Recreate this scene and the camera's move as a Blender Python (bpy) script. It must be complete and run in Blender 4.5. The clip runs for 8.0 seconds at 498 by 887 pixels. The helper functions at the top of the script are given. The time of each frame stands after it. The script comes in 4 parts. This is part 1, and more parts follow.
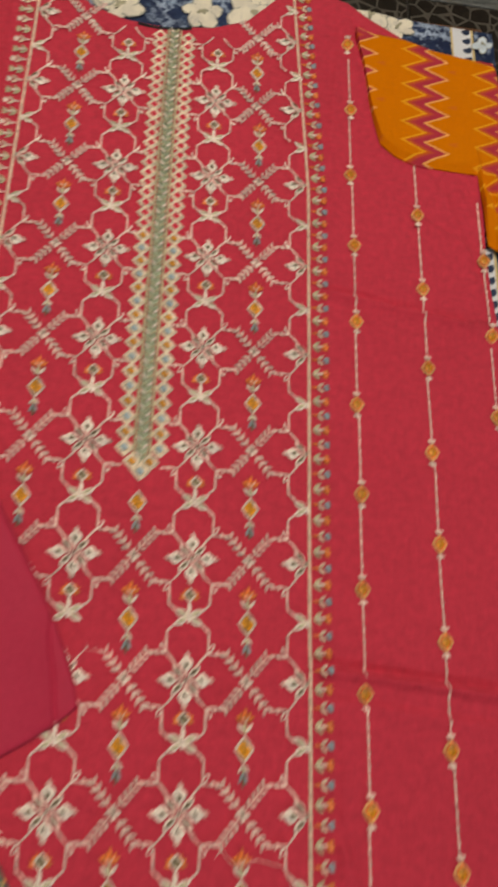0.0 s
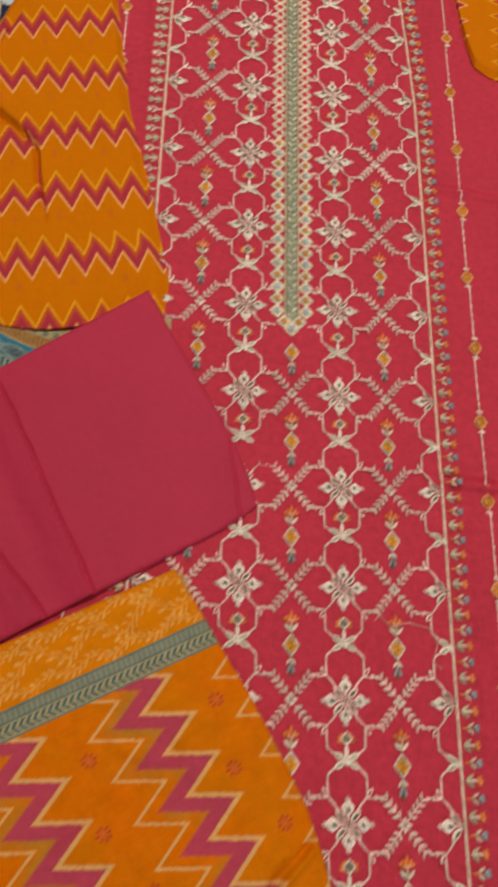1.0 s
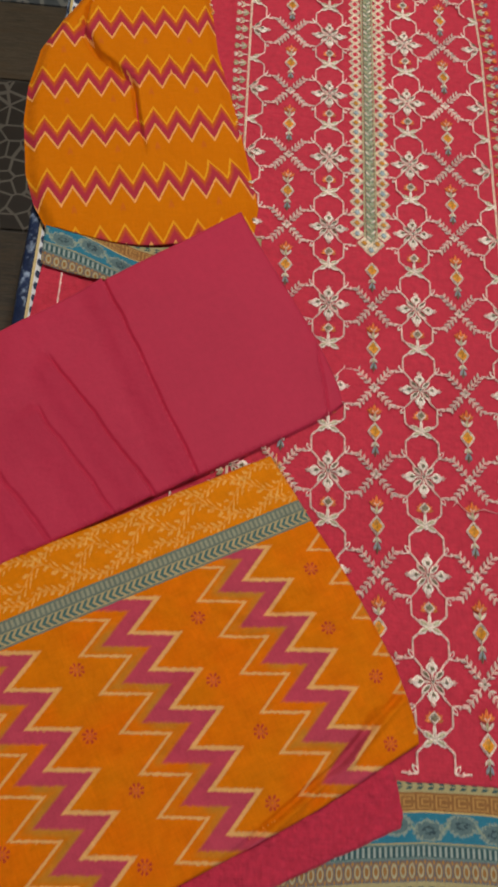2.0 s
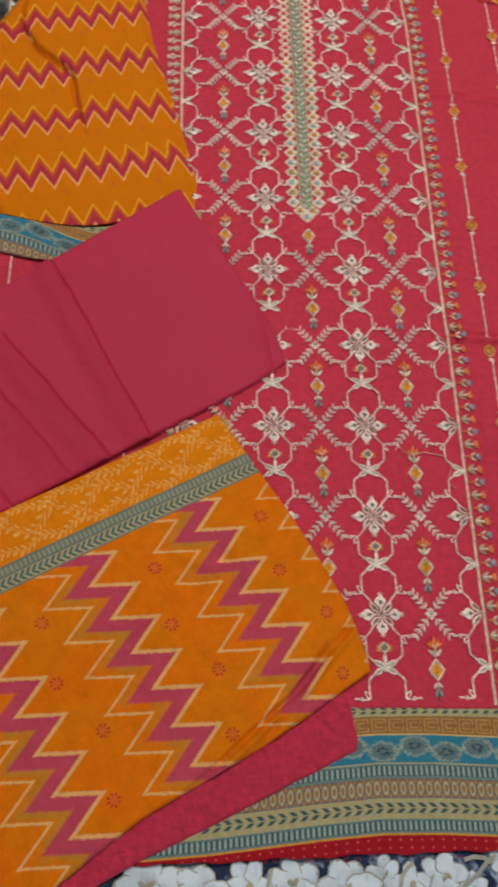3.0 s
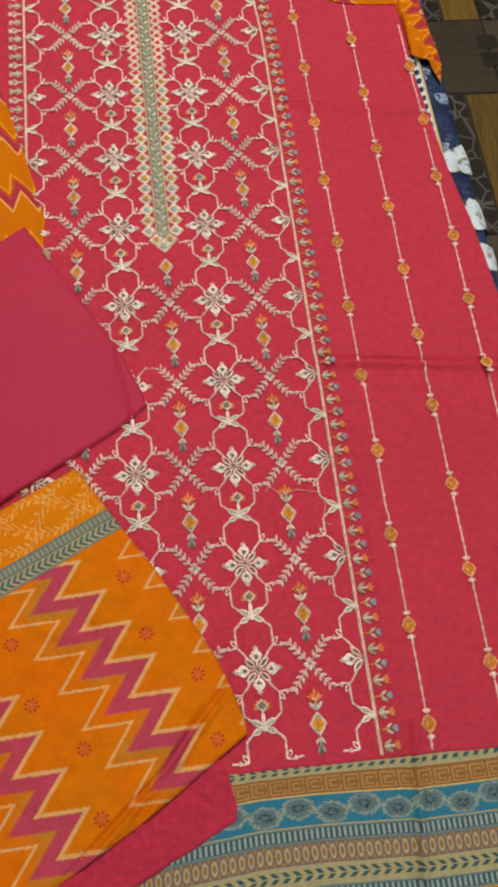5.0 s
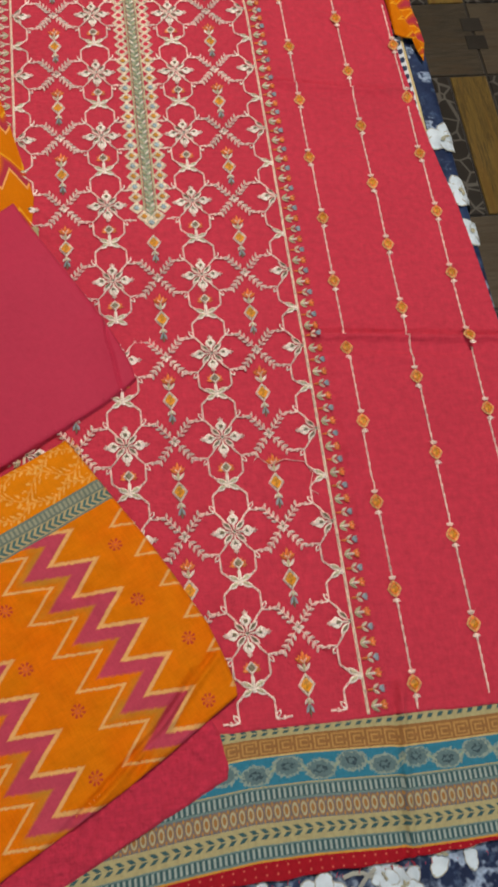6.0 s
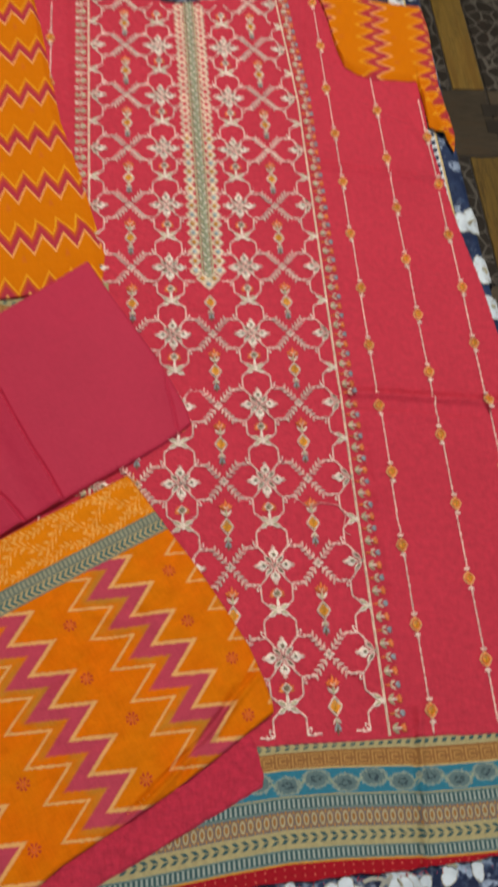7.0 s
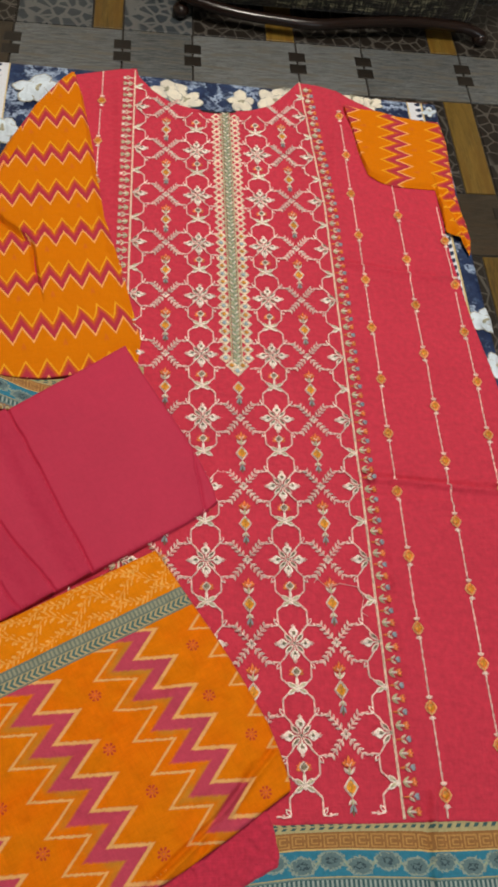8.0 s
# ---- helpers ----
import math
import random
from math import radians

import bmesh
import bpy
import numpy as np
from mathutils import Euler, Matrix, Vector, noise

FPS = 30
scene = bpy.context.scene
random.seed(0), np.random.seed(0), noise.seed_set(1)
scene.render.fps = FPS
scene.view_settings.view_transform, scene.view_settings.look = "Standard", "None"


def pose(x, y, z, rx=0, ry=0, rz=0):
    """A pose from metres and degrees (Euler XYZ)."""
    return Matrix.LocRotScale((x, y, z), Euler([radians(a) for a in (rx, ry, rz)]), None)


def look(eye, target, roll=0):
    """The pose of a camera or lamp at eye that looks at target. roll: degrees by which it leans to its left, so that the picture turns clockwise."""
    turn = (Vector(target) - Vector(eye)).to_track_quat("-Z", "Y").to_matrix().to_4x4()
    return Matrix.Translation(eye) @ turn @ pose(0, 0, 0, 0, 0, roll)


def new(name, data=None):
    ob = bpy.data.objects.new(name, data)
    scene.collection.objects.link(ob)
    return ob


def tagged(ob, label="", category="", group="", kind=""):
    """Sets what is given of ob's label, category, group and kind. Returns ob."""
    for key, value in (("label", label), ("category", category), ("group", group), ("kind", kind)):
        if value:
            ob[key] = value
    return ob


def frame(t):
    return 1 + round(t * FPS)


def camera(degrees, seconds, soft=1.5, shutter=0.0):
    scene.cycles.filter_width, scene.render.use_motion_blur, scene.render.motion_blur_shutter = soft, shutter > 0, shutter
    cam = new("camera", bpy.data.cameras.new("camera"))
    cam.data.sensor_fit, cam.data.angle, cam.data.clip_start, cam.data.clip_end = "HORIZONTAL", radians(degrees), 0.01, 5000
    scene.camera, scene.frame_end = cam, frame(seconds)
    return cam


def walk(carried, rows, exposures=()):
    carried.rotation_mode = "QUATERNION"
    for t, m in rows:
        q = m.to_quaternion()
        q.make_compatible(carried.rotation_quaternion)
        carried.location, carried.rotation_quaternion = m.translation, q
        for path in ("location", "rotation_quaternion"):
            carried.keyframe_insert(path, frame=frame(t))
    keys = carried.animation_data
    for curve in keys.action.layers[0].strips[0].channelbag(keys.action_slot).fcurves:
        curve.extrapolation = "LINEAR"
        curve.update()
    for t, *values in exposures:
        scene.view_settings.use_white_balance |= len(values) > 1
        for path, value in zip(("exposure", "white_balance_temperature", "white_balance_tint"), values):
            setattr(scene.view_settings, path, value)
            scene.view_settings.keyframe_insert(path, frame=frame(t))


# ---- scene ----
cam = camera(35.2, 8.0, 3.2, 0.5)
PATH = [
    (0, (0.015, 0.131, 0.588), (0.244, 0.859, -1.26), 20.3),
    (0.5, (-0.039, 0.036, 0.627), (0.144, 0.762, -1.227), 16.4),
    (1, (-0.094, -0.037, 0.645), (0.076, 0.689, -1.211), 15.5),
    (1.5, (-0.147, -0.105, 0.65), (0.0, 0.632, -1.203), 14.3),
    (1.7, (-0.157, -0.125, 0.653), (-0.021, 0.615, -1.2), 13.8),
    (2.8, (-0.127, -0.201, 0.678), (-0.017, 0.551, -1.172), 9.0),
    (3, (-0.11, -0.204, 0.68), (0.013, 0.549, -1.169), 8.7),
    (3.5, (-0.079, -0.203, 0.69), (0.084, 0.558, -1.153), 8.7),
    (4, (-0.051, -0.184, 0.687), (0.136, 0.575, -1.154), 9.0),
    (4.5, (-0.034, -0.16, 0.68), (0.161, 0.591, -1.164), 9.3),
    (5, (-0.013, -0.149, 0.667), (0.198, 0.577, -1.185), 10.2),
    (5.2, (-0.01, -0.146, 0.666), (0.213, 0.569, -1.188), 11.4),
    (6.3, (-0.022, -0.185, 0.681), (0.22, 0.518, -1.176), 12.2),
    (6.5, (-0.041, -0.191, 0.691), (0.216, 0.514, -1.163), 14.1),
    (7, (-0.073, -0.195, 0.748), (0.183, 0.602, -1.069), 14.3),
    (7.5, (-0.087, -0.201, 0.78), (0.166, 0.742, -0.966), 12.9),
    (8, (-0.099, -0.206, 0.783), (0.146, 0.765, -0.948), 13.1),
]
walk(cam, [(t, look(eye, target, roll)) for t, eye, target, roll in PATH], exposures=[(0.0, -0.34, 7100, 10), (1.5, -0.19, 6700, 10), (3.0, -0.24, 6300, 10), (3.5, -0.22, 6250, 10), (5.0, -0.03, 6500, 10), (6.5, -0.01, 6500, 10), (7.0, 0.0, 6550, 10), (8.0, 0.07, 6600, 10)])

# ---- world, lamp and exposure ----
world = bpy.data.worlds.new("world")
scene.world = world
world.use_nodes = True
world.node_tree.nodes["Background"].inputs["Color"].default_value = (0.75, 0.85, 1.0, 1)
world.node_tree.nodes["Background"].inputs["Strength"].default_value = 0.11
FLOOR = -0.38
CEILING = 2.22


def lamp(name, m, power, size_x, size_y, colour):
    data = bpy.data.lights.new(name, "AREA")
    data.shape, data.size, data.size_y, data.energy, data.color = "RECTANGLE", size_x, size_y, power, colour
    ob = new(name, data)
    ob.matrix_world = m
    return ob


lamp("ceiling_lamp_light", look((0.12, 0.76, CEILING - 0.09), (0.12, 0.76, 0)), 36.5, 0.10, 0.9, (1.0, 0.93, 0.84))
lamp("window_daylight", look((0.6, -1.62, 0.95), (0.3, 0.3, 0.0)), 8.5, 1.1, 1.1, (0.78, 0.89, 1.0))


# ---- shader expressions ----
class Ex:
    """A value in a node tree; arithmetic on it adds Math nodes."""

    def __init__(self, tree, sock):
        self.tree, self.sock = tree, sock

    def op(self, kind, *others):
        n = self.tree.nodes.new("ShaderNodeMath")
        n.operation = kind
        for i, o in enumerate((self, *others)):
            if isinstance(o, Ex):
                self.tree.links.new(o.sock, n.inputs[i])
            else:
                n.inputs[i].default_value = o
        return Ex(self.tree, n.outputs[0])

    def __add__(self, o): return self.op("ADD", o)
    def __radd__(self, o): return self.op("ADD", o)
    def __sub__(self, o): return self.op("SUBTRACT", o)
    def __rsub__(self, o): return (self * -1.0) + o
    def __mul__(self, o): return self.op("MULTIPLY", o)
    def __rmul__(self, o): return self.op("MULTIPLY", o)
    def __truediv__(self, o): return self.op("DIVIDE", o)
    def __gt__(self, o): return self.op("GREATER_THAN", o)
    def __lt__(self, o): return self.op("LESS_THAN", o)
    def abs(self): return self.op("ABSOLUTE")
    def fract(self): return self.op("FRACT")
    def floor(self): return self.op("FLOOR")
    def max(self, o): return self.op("MAXIMUM", o)
    def min(self, o): return self.op("MINIMUM", o)
    def sin(self): return self.op("SINE")
    def sqrt(self): return self.op("SQRT")
    def tri(self): return ((self.fract() - 0.5).abs() * 2.0)          # 1 at whole numbers, 0 between
    def band(self, a, b): return (self > a) * (self < b)
    def soft(self, a, b):
        n = self.tree.nodes.new("ShaderNodeMapRange")
        n.interpolation_type = "SMOOTHSTEP"
        self.tree.links.new(self.sock, n.inputs[0])
        n.inputs[1].default_value, n.inputs[2].default_value = a, b
        return Ex(self.tree, n.outputs[0])


class Mat:
    """A principled material with helpers for patterns."""

    def __init__(self, name, rough=0.7, metal=0.0, sheen=0.0, spec=0.5):
        self.mat = bpy.data.materials.new(name)
        self.mat.use_nodes = True
        self.tree = self.mat.node_tree
        self.bsdf = self.tree.nodes["Principled BSDF"]
        self.bsdf.inputs["Roughness"].default_value = rough
        self.bsdf.inputs["Metallic"].default_value = metal
        self.bsdf.inputs["Sheen Weight"].default_value = sheen
        self.bsdf.inputs["Sheen Roughness"].default_value = 0.45
        self.bsdf.inputs["Specular IOR Level"].default_value = spec
        self.coord = self.tree.nodes.new("ShaderNodeTexCoord")
        self.sep = None
        self.height = None

    def uv(self):
        if not self.sep:
            self.sep = self.tree.nodes.new("ShaderNodeSeparateXYZ")
            self.tree.links.new(self.coord.outputs["UV"], self.sep.inputs[0])
        return Ex(self.tree, self.sep.outputs[0]), Ex(self.tree, self.sep.outputs[1])

    def noise(self, scale, detail=3.0, rough=0.55, stretch=(1, 1, 1), space="Object", off=0.0):
        m = self.tree.nodes.new("ShaderNodeMapping")
        m.inputs["Scale"].default_value = stretch
        m.inputs["Location"].default_value = (off, off * 0.7, off * 0.3)
        self.tree.links.new(self.coord.outputs[space], m.inputs["Vector"])
        n = self.tree.nodes.new("ShaderNodeTexNoise")
        n.inputs["Scale"].default_value, n.inputs["Detail"].default_value, n.inputs["Roughness"].default_value = scale, detail, rough
        self.tree.links.new(m.outputs[0], n.inputs["Vector"])
        return Ex(self.tree, n.outputs[0])

    def voronoi(self, scale, feature="F1", space="Object"):
        n = self.tree.nodes.new("ShaderNodeTexVoronoi")
        n.feature = feature
        n.inputs["Scale"].default_value = scale
        self.tree.links.new(self.coord.outputs[space], n.inputs["Vector"])
        return Ex(self.tree, n.outputs["Distance"])

    def random(self):
        n = self.tree.nodes.new("ShaderNodeObjectInfo")
        return Ex(self.tree, n.outputs["Random"])

    def rgb(self, c):
        n = self.tree.nodes.new("ShaderNodeRGB")
        n.outputs[0].default_value = (*c, 1)
        return n.outputs[0]

    def mix(self, a, b, factor):
        n = self.tree.nodes.new("ShaderNodeMix")
        n.data_type = "RGBA"
        for s, i in ((a, 6), (b, 7)):
            if isinstance(s, tuple):
                n.inputs[i].default_value = (*s, 1)
            else:
                self.tree.links.new(s, n.inputs[i])
        if isinstance(factor, Ex):
            self.tree.links.new(factor.sock, n.inputs[0])
        else:
            n.inputs[0].default_value = factor
        return n.outputs[2]

    def shade(self, col, value):
        """Scales a colour's brightness by an expression."""
        n = self.tree.nodes.new("ShaderNodeVectorMath")
        n.operation = "SCALE"
        if isinstance(col, tuple):
            col = self.rgb(col)
        self.tree.links.new(col, n.inputs[0])
        self.tree.links.new(value.sock, n.inputs["Scale"])
        return n.outputs[0]

    def colour(self, sock):
        if isinstance(sock, tuple):
            sock = self.rgb(sock)
        self.tree.links.new(sock, self.bsdf.inputs["Base Color"])
        return self

    def roughness(self, ex):
        self.tree.links.new(ex.sock, self.bsdf.inputs["Roughness"])
        return self

    def bump(self, ex, depth, strength=1.0):
        n = self.tree.nodes.new("ShaderNodeBump")
        n.inputs["Strength"].default_value, n.inputs["Distance"].default_value = strength, depth
        self.tree.links.new(ex.sock, n.inputs["Height"])
        if self.height:
            self.tree.links.new(self.height, n.inputs["Normal"])
        self.height = n.outputs[0]
        self.tree.links.new(self.height, self.bsdf.inputs["Normal"])
        return self

    def weave(self, pitch=0.0007, depth=0.00012, pucker=1.0):
        """Threads of a plain weave, with slubs and soft puckers."""
        u, v = self.uv()
        a = (u * (6.2832 / pitch)).sin() * (v * (6.2832 / pitch)).sin()
        slub = self.noise(900, 2, 0.6, (1, 0.06, 1), "UV") + self.noise(900, 2, 0.6, (0.06, 1, 1), "UV", 3.0)
        self.bump(a * 0.35 + slub, depth)
        self.bump(self.noise(26, 4, 0.6, (1, 1, 1), "UV"), 0.0055 * pucker, 0.7)
        self.bump(self.noise(120, 3, 0.6, (1, 1, 1), "UV", 3.0), 0.0018 * pucker, 0.6)
        return slub


def plain_fabric(name, c, rough=0.62, sheen=0.25, pitch=0.0007, coarse=1.0):
    m = Mat(name, rough + 0.06, 0, sheen * 0.20, 0.20)
    slub = m.weave(pitch, 0.00012 * coarse, coarse)
    mottle = m.noise(150, 3, 0.6, (1, 1, 1), "UV", 6.0) * (0.34 * coarse)
    tone = m.noise(9, 4, 0.6, (1, 1, 1), "UV", 1.0) * 0.22 + slub * (0.16 * coarse) + mottle + (0.8 - 0.25 * coarse)
    m.colour(m.shade(c, tone))
    return m.mat


RED = (0.565, 0.036, 0.070)
ORANGE = (0.66, 0.172, 0.0004)
AMBER = (0.80, 0.36, 0.018)
CREAM = (0.78, 0.44, 0.16)
PRINT_PINK = (0.45, 0.036, 0.062)
TEAL = (0.035, 0.20, 0.30)

M_RED = plain_fabric("crimson_cotton", RED, 0.62, 0.25, 0.0007, 1.6)
M_PANTS = plain_fabric("raspberry_cotton", (0.51, 0.027, 0.074), 0.58, 0.30, 0.0007, 0.5)
M_UNDER = plain_fabric("pink_lining", (0.54, 0.03, 0.070), 0.65, 0.25, 0.0007, 2.2)


def zigzag_print(name, pitch, swing, period):
    """Orange ground with pink zigzag bands between a cream and an amber line, edges bled like ikat."""
    m = Mat(name, 0.75, 0, 0.01, 0.08)
    slub = m.weave()
    u, v = m.uv()
    jitter = (m.noise(420, 2, 0.6, (1, 0.25, 1), "UV") - 0.5) * 0.0028
    w = v - (u / pitch).tri() * swing + jitter
    f = (w / period).fract() * period
    k = 0.0009
    col = m.mix(ORANGE, (0.68, 0.192, 0.0006), m.noise(30, 3, 0.6, (1, 1, 1), "UV"))
    fade = f.soft(0.0235, 0.0125)
    col = m.mix(col, m.mix((0.60, 0.11, 0.015), PRINT_PINK, fade), f.soft(0.0, k) * f.soft(0.0245, 0.0225))
    col = m.mix(col, AMBER, (f - 0.0262).abs().soft(0.0028, 0.0016))
    col = m.mix(col, (0.86, 0.40, 0.12), (f - 0.0022).abs().soft(0.0030, 0.0016))
    # faint pink sprigs in the orange
    cu, cv = (u / (pitch * 2)).fract() - 0.5, f - 0.05
    sprig = ((cu * pitch * 2) * (cu * pitch * 2) + cv * cv * 0.35).sqrt()
    col = m.mix(col, (0.62, 0.12, 0.03), sprig.soft(0.0034, 0.0014) * 0.45)
    m.colour(m.shade(col, slub * 0.2 + 0.8))
    return m.mat


M_SLEEVE = zigzag_print("orange_zigzag_cotton", 0.0237, 0.0235, 0.0745)


def dupatta_print(name):
    """Vine border, grey-green band, then zigzag stripes with little rosettes."""
    m = Mat(name, 0.75, 0, 0.01, 0.08)
    slub = m.weave(0.0009)
    u, v = m.uv()
    j = (m.noise(330, 3, 0.7, (1, 1, 1), "UV") - 0.5) * 0.0034
    # zigzag field
    q = v - 0.1096
    x = u + q * 0.155 - q * q * 0.5 + j - 0.0311
    z = 1.0 - ((v - 0.0755 - (u - 0.036) * 0.032 + j) / 0.0333).tri()
    s = ((x - z * 0.0325) / 0.1028)
    w = s.fract() * 0.1028
    patch = m.noise(14, 3, 0.6, (1, 1, 1), "UV", 5.0)
    col = m.mix((0.76, 0.163, 0.0003), (0.70, 0.185, 0.001), patch.soft(0.35, 0.65))
    olive = (0.50, 0.22, 0.025)
    col = m.mix(col, olive, w.soft(0.022, 0.025) * w.soft(0.043, 0.030) * patch.soft(0.40, 0.60) * 0.85)
    col = m.mix(col, m.mix((0.57, 0.062, 0.110), (0.46, 0.060, 0.10), patch), w.soft(0.0008, 0.0050) * w.soft(0.0285, 0.0215))
    col = m.mix(col, CREAM, (w - 0.0428).abs().soft(0.0036, 0.0010) * 0.9)
    edge = w.min(w * -1.0 + 0.1028)
    col = m.mix(col, CREAM, edge.soft(0.0050, 0.0017) * 0.9)
    # rosettes of small red dashes
    row = ((v - 0.1068) / 0.050 + 0.5).floor()
    ru = ((x - 0.03) / 0.1028).fract() * 0.1028 - 0.053 - (row * 0.5).fract() * 0.029
    rv = ((v - 0.1068) / 0.050 + 0.5).fract() * 0.050 - 0.025
    r = (ru * ru + rv * rv).sqrt()
    ray = (rv.op("ARCTAN2", ru) * (8 / 6.2832)).tri().soft(0.35, 0.6)
    col = m.mix(col, (0.50, 0.04, 0.03), ray * (r - 0.0043).abs().soft(0.0018, 0.0009) * 0.9)
    col = m.mix(col, (0.62, 0.10, 0.05), (r - 0.0018).abs().soft(0.0010, 0.0004) * 0.7)
    # vine border
    vine = m.mix((0.74, 0.20, 0.001), (0.75, 0.235, 0.003), patch)
    leafc = (0.84, 0.46, 0.12)
    ripple = (u * 105.0).sin() * 0.0065
    thin = m.noise(210, 3, 0.6, (1, 1, 1), "UV", 8.0)
    for mid, reach, pitch, wave, length, ph in ((0.0235, 0.0080, 0.0066, 0.0076, 0.046, 0.0), (0.0400, 0.0050, 0.0056, 0.0026, 0.034, 1.3), (0.0080, 0.0052, 0.0058, 0.0028, 0.037, 2.1)):
        stem = v - mid - (u * (6.2832 / length) + ph).sin() * wave + j * 1.5
        q = stem.abs()
        side = (stem > 0.0) * 0.5
        a = (((u - q * 0.8) / pitch + side).fract() - 0.5) * pitch
        body = a * a / (0.0015 * 0.0015) + (q - reach * 0.52) * (q - reach * 0.52) / (reach * reach * 0.20)
        vine = m.mix(vine, leafc, body.soft(1.25, 0.65) * thin.soft(0.38, 0.52) * 0.72)
        vine = m.mix(vine, leafc, q.soft(0.0010, 0.0003) * 0.45)
    col = m.mix(vine, col, v > 0.0685)
    # grey-green band: ticks above, leaf chevrons below
    g = m.mix((0.145, 0.185, 0.155), (0.19, 0.22, 0.165), patch)
    tick = (u / 0.0042).tri().soft(0.4, 0.6) * v.band(0.0495, 0.0555)
    g = m.mix(g, (0.42, 0.40, 0.28), tick * 0.55)
    g = m.mix(g, (0.45, 0.36, 0.19), v.band(0.0575, 0.0675))
    chev = (((v - 0.0625).abs() * 0.9 + u) / 0.0056).tri().soft(0.35, 0.55) * v.band(0.0582, 0.0668)
    g = m.mix(g, (0.075, 0.15, 0.145), chev)
    col = m.mix(col, g, v.band(0.0475, 0.0690))
    m.colour(m.shade(col, slub * 0.22 + m.noise(70, 4, 0.6, (1, 1, 1), "UV", 7.0) * 0.4 + 0.58))
    return m.mat


M_DUPATTA = dupatta_print("orange_zigzag_voile")


def border_print(name):
    """The printed hem: v runs down from its upper edge in metres."""
    m = Mat(name, 0.75, 0, 0.01, 0.08)
    slub = m.weave()
    u, v = m.uv()
    j = (m.noise(500, 2, 0.6, (1, 1, 1), "UV") - 0.5) * 0.0008
    v = v + j
    sand, brown = (0.42, 0.37, 0.19), (0.29, 0.14, 0.05)
    slate, dark, pale = (0.13, 0.20, 0.20), (0.045, 0.105, 0.115), (0.33, 0.40, 0.37)
    col = m.rgb(sand)

    def lay(c, mask):
        nonlocal col
        col = m.mix(col, c, mask)

    def leaves(a, b, c):
        mid = (a + b) / 2
        d = (v - mid).abs()
        lay(c, (((d * 1.1 + u) / 0.0086).tri().soft(0.42, 0.6)) * d.soft((b - a) / 2 - 0.0006, (b - a) / 2 - 0.0014) * d.soft(0.0002, 0.0007))

    leaves(0.0005, 0.0075, dark)
    lay(brown, v.band(0.0085, 0.0215))
    fu, fv = (u / 0.0146).fract() - 0.5, (v - 0.0150) / 0.0115
    ring = (fu.abs().max(fv.abs()) * 4.6).fract()
    lay((0.46, 0.25, 0.08), ring.soft(0.5, 0.62) * (fu.abs().max(fv.abs()) < 0.46) * (1.0 - (fu > 0.0) * (fv.abs() < 0.1)))
    lay((0.62, 0.45, 0.18), v.band(0.0213, 0.0226))
    # blue band with round blooms on a waving stem
    lay(TEAL, v.band(0.0226, 0.0430))
    blue = v.band(0.0235, 0.0422)
    wave = (u * (3.1416 / 0.0260)).sin() * 0.0056
    stem = (v - 0.0328 + wave * 1.25).abs()
    lay((0.30, 0.36, 0.24), stem.soft(0.0016, 0.0008) * blue)
    bu = 0.62 * ((u / 0.0260).fract() - 0.5) * 0.0260
    flip = (((u / 0.0520).fract() > 0.5) * 2.0 - 1.0) * 0.0022
    bv = v - 0.0328 - flip
    r = (bu * bu + bv * bv).sqrt() + (m.noise(430, 3, 0.6, (1, 1, 1), "UV") - 0.5) * 0.0085
    lay((0.12, 0.19, 0.20), r.soft(0.0074, 0.0058) * blue)
    lay((0.33, 0.38, 0.30), (r - 0.0070).abs().soft(0.0011, 0.0004) * blue * 0.8)
    frond = (((v - 0.0328 + wave * 1.25).abs() * 1.2 + u) / 0.0062).tri().soft(0.55, 0.75) * stem.soft(0.0048, 0.0036)
    lay((0.26, 0.33, 0.26), frond * r.soft(0.0070, 0.0084) * blue * 0.8)
    lay((0.04, 0.07, 0.09), (r - 0.0022).abs().soft(0.0009, 0.0003) * blue)
    # ticks, ovals, leaves, ticks
    for a, b in ((0.0430, 0.0545), (0.0825, 0.0935)):
        lay((0.16, 0.24, 0.23), v.band(a, b))
        lay(sand, v.band(a, a + 0.0010))
        lay(dark, v.band(a + 0.0022, b - 0.0016))
        lay(pale, (u / 0.0043).tri().soft(0.35, 0.7) * v.band(a + 0.0026, b - 0.0020))
    lay((0.17, 0.155, 0.16), v.band(0.0545, 0.0690))
    ou, ov = ((u / 0.0070).fract() - 0.5) * 0.0070, v - 0.0617
    o = (ou * ou * 4.4 + ov * ov).sqrt()
    lay((0.33, 0.17, 0.06), o.soft(0.0066, 0.0058))
    lay((0.42, 0.40, 0.26), (o - 0.0040).abs().soft(0.0013, 0.0007))
    ob = (((u / 0.0070 + 0.5).fract() - 0.5) * 0.0070)
    lay((0.42, 0.22, 0.07), (ob.abs() * 1.6 + ((v - 0.0617).abs() - 0.0055).abs()).soft(0.0024, 0.0014) * v.band(0.0545, 0.069))
    lay(sand, v.band(0.0690, 0.0825))
    leaves(0.0712, 0.0805, dark)
    lay((0.62, 0.30, 0.05), v.band(0.0935, 0.0950))
    lay((0.36, 0.010, 0.020), v > 0.0950)
    du, dv = ((u / 0.0085).fract() - 0.5) * 0.0085, ((v - 0.0952) / 0.0056).fract() * 0.0056 - 0.0028
    dot = (du * du + dv * dv).sqrt()
    lay((0.62, 0.13, 0.09), dot.soft(0.0010, 0.0005) * (v > 0.0955))
